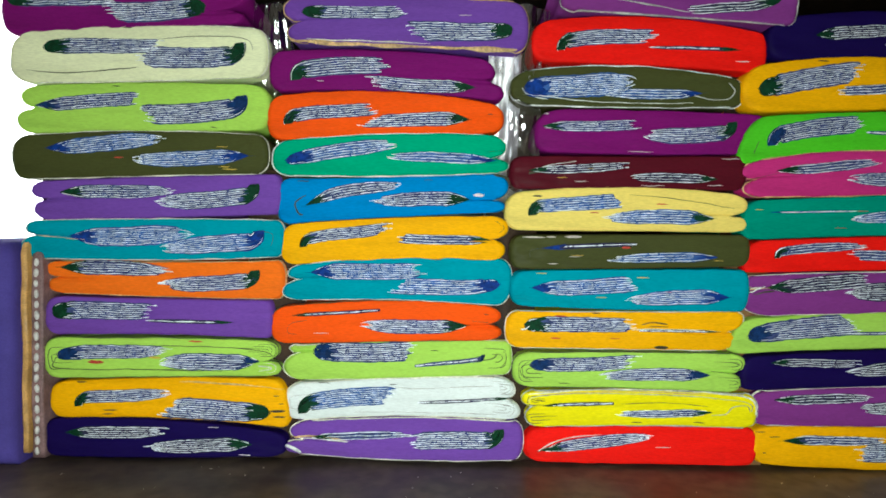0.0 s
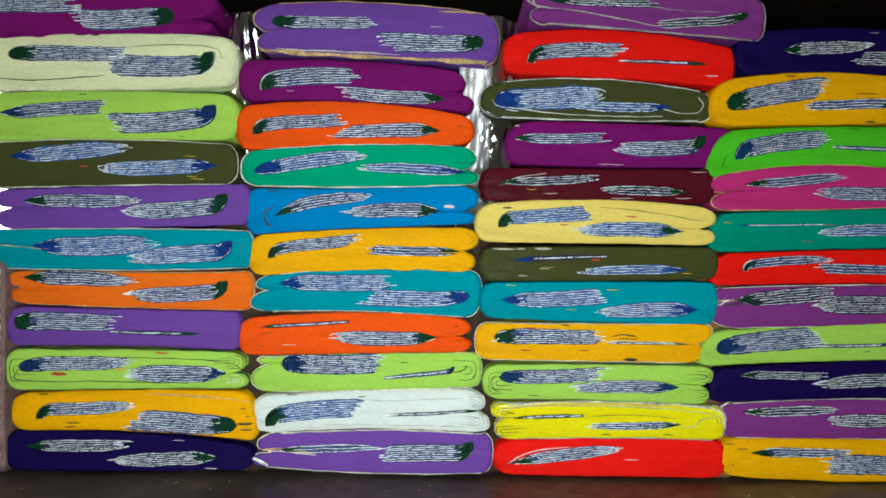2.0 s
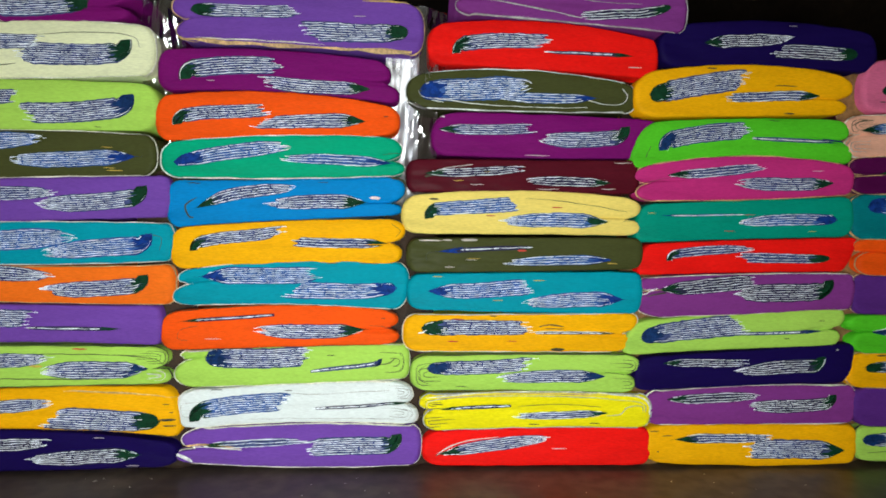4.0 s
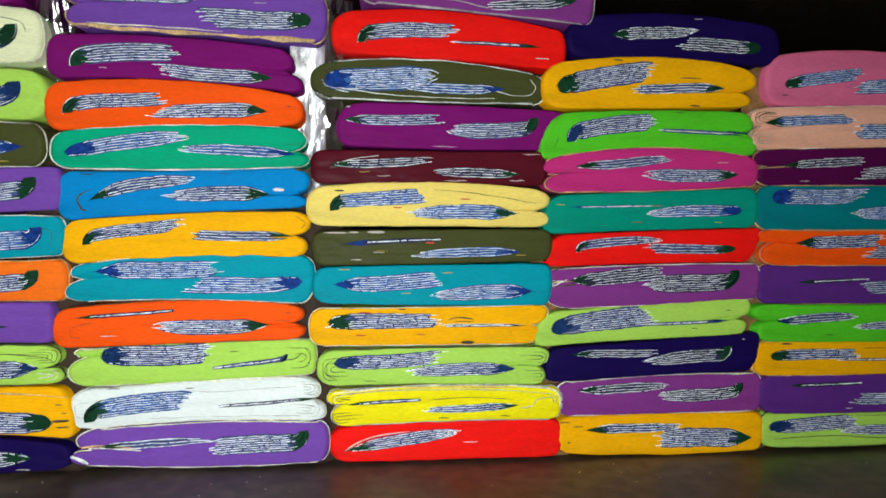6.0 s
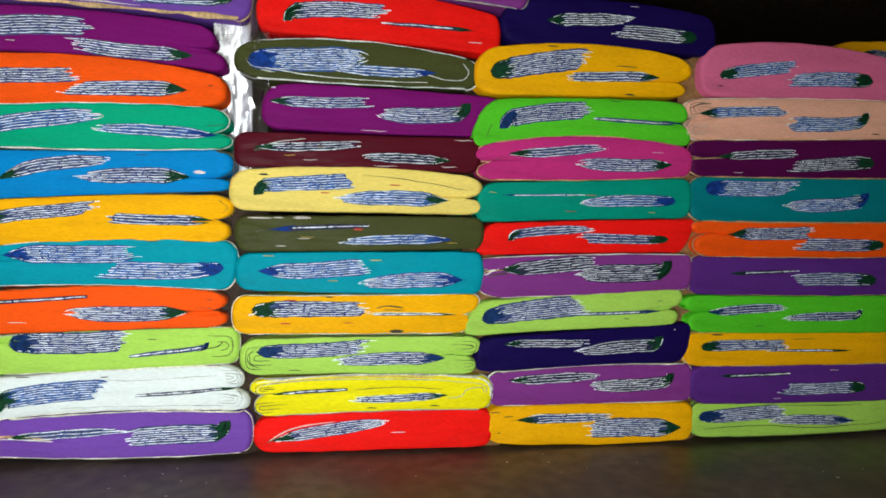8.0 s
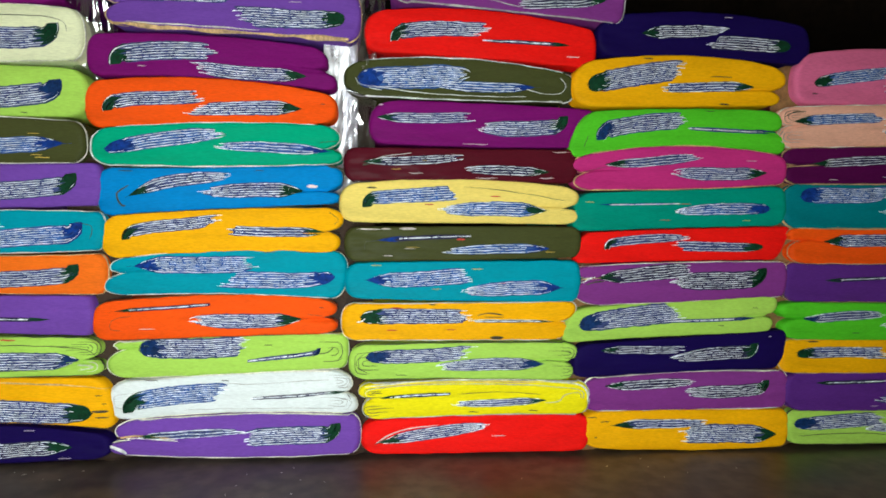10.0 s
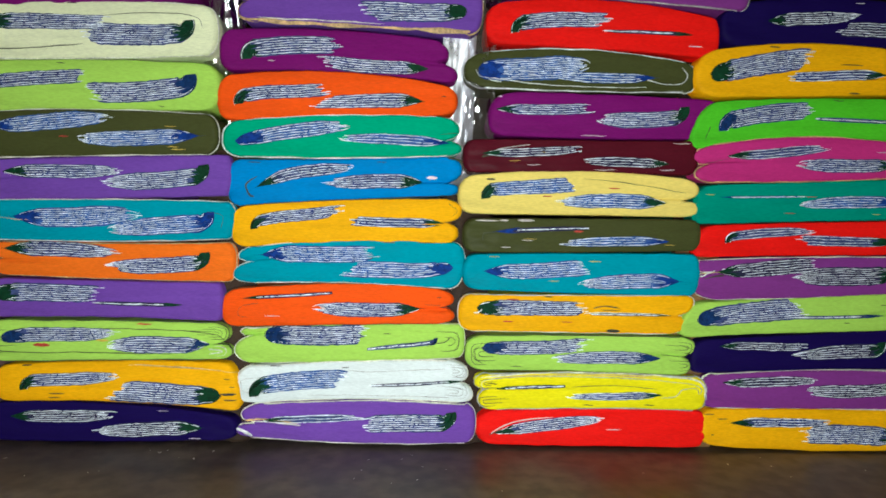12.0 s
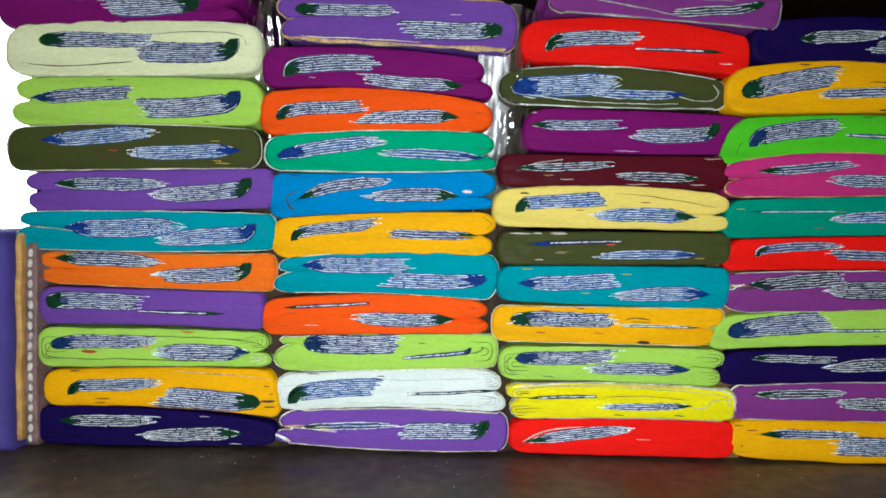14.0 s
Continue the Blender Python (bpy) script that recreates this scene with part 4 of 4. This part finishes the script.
# ---- the upright saree with its border and beaded tape, at the shelf's end ----
def upright_saree():
    thing = tagged(new("upright_saree"), "blue-purple folded saree standing on end, gold border and beaded tape", "saree")
    thing.location = (-0.3, 0.0, 0.8)
    rng = random.Random(41)

    def slab(x0, x1, z0, z1, yf, yb, r, wob, seed):
        """A soft upright slab with rounded front edges and a slightly wavy outline."""
        verts, faces, n, m = [], [], 30, 14
        for j in range(n + 1):
            v = j / n
            for i in range(m + 1):
                u = 0.5 - 0.5 * math.cos(math.pi * i / m)
                pinch = 0.10 * (x1 - x0) * max(0.0, (v - 0.88) / 0.12) ** 2
                x = x0 + (x1 - x0) * u + (0.5 - u) * 2 * pinch + wob * noise.noise((seed, v * 5, 0.0))
                z = z0 + (z1 - z0) * v - 0.004 * max(0.0, (v - 0.9) * 10) * (2 * u - 1) ** 2
                d = min(min(u, 1 - u) * (x1 - x0), min(v, 1 - v) * (z1 - z0))
                q = max(0.0, r - d)
                verts.append((x, yf + r - math.sqrt(max(0.0, r * r - q * q)) + 0.25 * wob * noise.noise((seed + 3, v * 9, u * 4)), z))
        W = m + 1
        for j in range(n):
            for i in range(m):
                faces.append((j * W + i, j * W + i + 1, (j + 1) * W + i + 1, (j + 1) * W + i))
        ring = list(range(W)) + [j * W + m for j in range(1, n + 1)] + [n * W + i for i in range(m - 1, -1, -1)] + [j * W for j in range(n - 1, 0, -1)]
        o = len(verts)
        verts += [(verts[i][0], yb, verts[i][2]) for i in ring]
        k = len(ring)
        faces += [(ring[(i + 1) % k], ring[i], o + i, o + (i + 1) % k) for i in range(k)]
        faces.append(tuple(range(o, o + k)))
        return verts, faces
    v, f = slab(-0.006, 0.079, 0.0, 0.288, -0.030, 0.26, 0.014, 0.004, 2.0)
    mesh_ob("folded_cloth", v, f, BLUE_PURPLE, thing)
    v, f = slab(0.079, 0.087, 0.012, 0.284, -0.012, 0.24, 0.003, 0.004, 2.0)
    mesh_ob("gold_border", v, f, GOLD, thing, "gold woven border edge")
    v, f = slab(0.0875, 0.1035, 0.004, 0.272, -0.006, 0.20, 0.003, 0.002, 6.0)
    tape = mesh_ob("beaded_tape", v, f, BEAD_TAPE, thing, "dusky tape sewn with pearl white beads")
    for i in range(19):
        bm = bmesh.new()
        bmesh.ops.create_uvsphere(bm, u_segments=8, v_segments=6, radius=1.0)
        s = rng.uniform(0.85, 1.1)
        bm.transform(Matrix.Translation((0.0955 + rng.uniform(-0.0007, 0.0007), -0.0065, 0.014 + i * 0.0136)) @ Matrix.Rotation(rng.uniform(-0.2, 0.2), 4, "Y") @ Matrix.Diagonal((0.0032 * s, 0.0024, 0.0056 * s, 1)))
        me = bpy.data.meshes.new("bead")
        bm.to_mesh(me)
        bm.free()
        me.materials.append(BEAD)
        me.polygons.foreach_set("use_smooth", [True] * len(me.polygons))
        new("bead", me).parent = tape
    for x0, x1, z0, z1 in ((0.020, 0.058, 0.115, 0.245), (0.050, 0.054, 0.045, 0.080)):
        pieces = []
        rows = max(1, round((x1 - x0) / 0.0045))
        for r in range(rows):
            x = x0 + (x1 - x0) * (r + 0.5) / rows
            z = z0 + rng.uniform(0, 0.03) * (rows > 1)
            while z < z1:
                e = min(z1, z + rng.uniform(0.010, 0.035))
                pieces.append(ribbon([(x + rng.uniform(-0.0004, 0.0004), -0.0345, z + (e - z) * q / 3) for q in range(4)], 0.0022, 0.0008))
                z = e + rng.uniform(0.002, 0.005)
        vv, ff = joined(pieces)
        tagged(mesh_ob("stitches", vv, ff, SILVER_THREAD, thing, "silver white stitches"), kind="stuff")


upright_saree()


# ---- crumpled clear wrap in the gaps, tan card and darkening sheets behind them, lint on the shelf ----
def wrap_sheet(name_seed, path, z0, z1, mat=WRAP, label="crumpled clear plastic wrap glinting between the saree stacks", crumple=0.012, kind="plastic_wrap", category="wrap", lean=0.0):
    """A crumpled sheet standing in a gap along a short line of (x, y) places."""
    n, m = 70, 26
    verts, faces = [], []
    for j in range(n + 1):
        z = z0 + (z1 - z0) * j / n
        for i in range(m + 1):
            q = i / m * (len(path) - 1)
            k = min(int(q), len(path) - 2)
            h = q - k
            x = path[k][0] + (path[k + 1][0] - path[k][0]) * h
            y = path[k][1] + (path[k + 1][1] - path[k][1]) * h
            a = noise.noise((x * 22, z * 12, name_seed))
            b = abs(noise.noise((x * 95, z * 14 + x * 25, name_seed + 4)))
            c = abs(noise.noise((x * 160 - z * 50, z * 45, name_seed + 8)))
            verts.append((x + 0.3 * crumple * a, y + lean * (z1 - z) / (z1 - z0) + crumple * (a + 0.5 * b + 0.16 * c), z + 0.004 * noise.noise((x * 40, z * 9, name_seed + 1)) * (1 if 0 < j < n else 2.2)))
    W = m + 1
    for j in range(n):
        for i in range(m):
            faces.append((j * W + i, j * W + i + 1, (j + 1) * W + i + 1, (j + 1) * W + i))
    ob = mesh_ob(kind, verts, faces, mat)
    solid = ob.modifiers.new("thickness", "SOLIDIFY")
    solid.thickness = 0.0006
    return tagged(ob, label, category)


wrap_sheet(1.0, ((0.372, 0.016), (0.392, 0.018), (0.416, 0.020)), 1.128, 1.372, crumple=0.005, lean=0.045)
wrap_sheet(5.0, ((0.398, 0.006), (0.420, 0.002), (0.440, 0.008)), 1.150, 1.276, FILM, crumple=0.010)
wrap_sheet(9.0, ((0.062, 0.020), (0.088, 0.016), (0.112, 0.020)), 1.170, 1.400, FILM, crumple=0.016, lean=0.03)
wrap_sheet(15.0, ((0.404, 0.012), (0.425, 0.006), (0.450, 0.012)), 1.300, 1.400, FILM, crumple=0.014)
TAN = surface("tan_cardboard", (0.27, 0.14, 0.05, 1), 0.7, grain=200, bump=0.15, vary=0.25, big=30)
# dark brown sheets added to darken the gaps between the stacks
GAP_DARK = surface("dark_brown_gap_filler", (0.042, 0.024, 0.015, 1), 0.7, spec=0.2, grain=200, bump=0.15, vary=0.3, big=30)
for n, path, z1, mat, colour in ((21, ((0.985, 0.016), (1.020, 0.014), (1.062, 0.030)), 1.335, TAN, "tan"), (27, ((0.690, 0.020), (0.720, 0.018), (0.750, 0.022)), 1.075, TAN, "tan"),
                                 (33, ((0.060, 0.018), (0.095, 0.014), (0.135, 0.020)), 1.185, GAP_DARK, "dark brown"), (39, ((0.372, 0.020), (0.402, 0.016), (0.440, 0.022)), 1.135, GAP_DARK, "dark brown"), (51, ((0.380, 0.085), (0.410, 0.080), (0.450, 0.075)), 1.36, GAP_DARK, "dark brown"),
                                 (45, ((0.690, 0.034), (0.720, 0.030), (0.750, 0.034)), 1.32, GAP_DARK, "dark brown")):
    wrap_sheet(n, path, 0.801, z1, mat, colour + " sheet added in the gap between two saree stacks", 0.003, "gap_sheet", "card")

rng = random.Random(5)
lint = []
for i in range(40):
    x, y, w, a = rng.uniform(-0.2, 1.4), rng.uniform(-0.14, -0.012), rng.uniform(0.0004, 0.0010), rng.uniform(0, 3.14)
    l = rng.choice((1, 1, 1, 3)) * w
    dx, dy, ex, ey = l * math.cos(a), l * math.sin(a), -w * math.sin(a), w * math.cos(a)
    lint.append(([(x - dx - ex, y - dy - ey, 0.8004), (x + dx - ex, y + dy - ey, 0.8004), (x + dx + ex, y + dy + ey, 0.8004), (x - dx + ex, y - dy + ey, 0.8004), (x, y, 0.8012)],
                 [(0, 1, 4), (1, 2, 4), (2, 3, 4), (3, 0, 4)]))
v, f = joined(lint)
tagged(mesh_ob("lint", v, f, EDGE["pale"]), "specks of pale lint scattered on the shelf", "lint", kind="stuff")


# ---- housings of the added fill lamps, out of view ----
def fill_panel_housing():
    thing = tagged(new("fill_panel"), "added fill panel on a floor stand, out of view", "lamp")
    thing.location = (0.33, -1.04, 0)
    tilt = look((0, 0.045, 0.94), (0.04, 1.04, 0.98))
    panel = box_ob("fill_lamp_frame", (-0.33, -0.21, 0.012), (0.33, 0.21, 0.04), FRAME_PAINT, thing, "white metal frame", 0.004)
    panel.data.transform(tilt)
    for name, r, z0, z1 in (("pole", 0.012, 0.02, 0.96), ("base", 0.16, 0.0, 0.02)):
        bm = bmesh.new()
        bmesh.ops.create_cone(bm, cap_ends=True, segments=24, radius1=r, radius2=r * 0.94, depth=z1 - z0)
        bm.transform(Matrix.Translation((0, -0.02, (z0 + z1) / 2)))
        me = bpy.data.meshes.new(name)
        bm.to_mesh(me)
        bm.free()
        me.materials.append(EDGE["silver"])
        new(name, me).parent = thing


fill_panel_housing()
# housing for the added tube's light, never in view
tube = tagged(new("fill_tube"), "added fill tube on a white batten under the ceiling, out of view", "lamp")
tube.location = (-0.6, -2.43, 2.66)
box_ob("fill_lamp_frame", (-0.62, -0.03, 0.04), (0.62, 0.03, 0.14), FRAME_PAINT, tube, "white metal batten", 0.004)
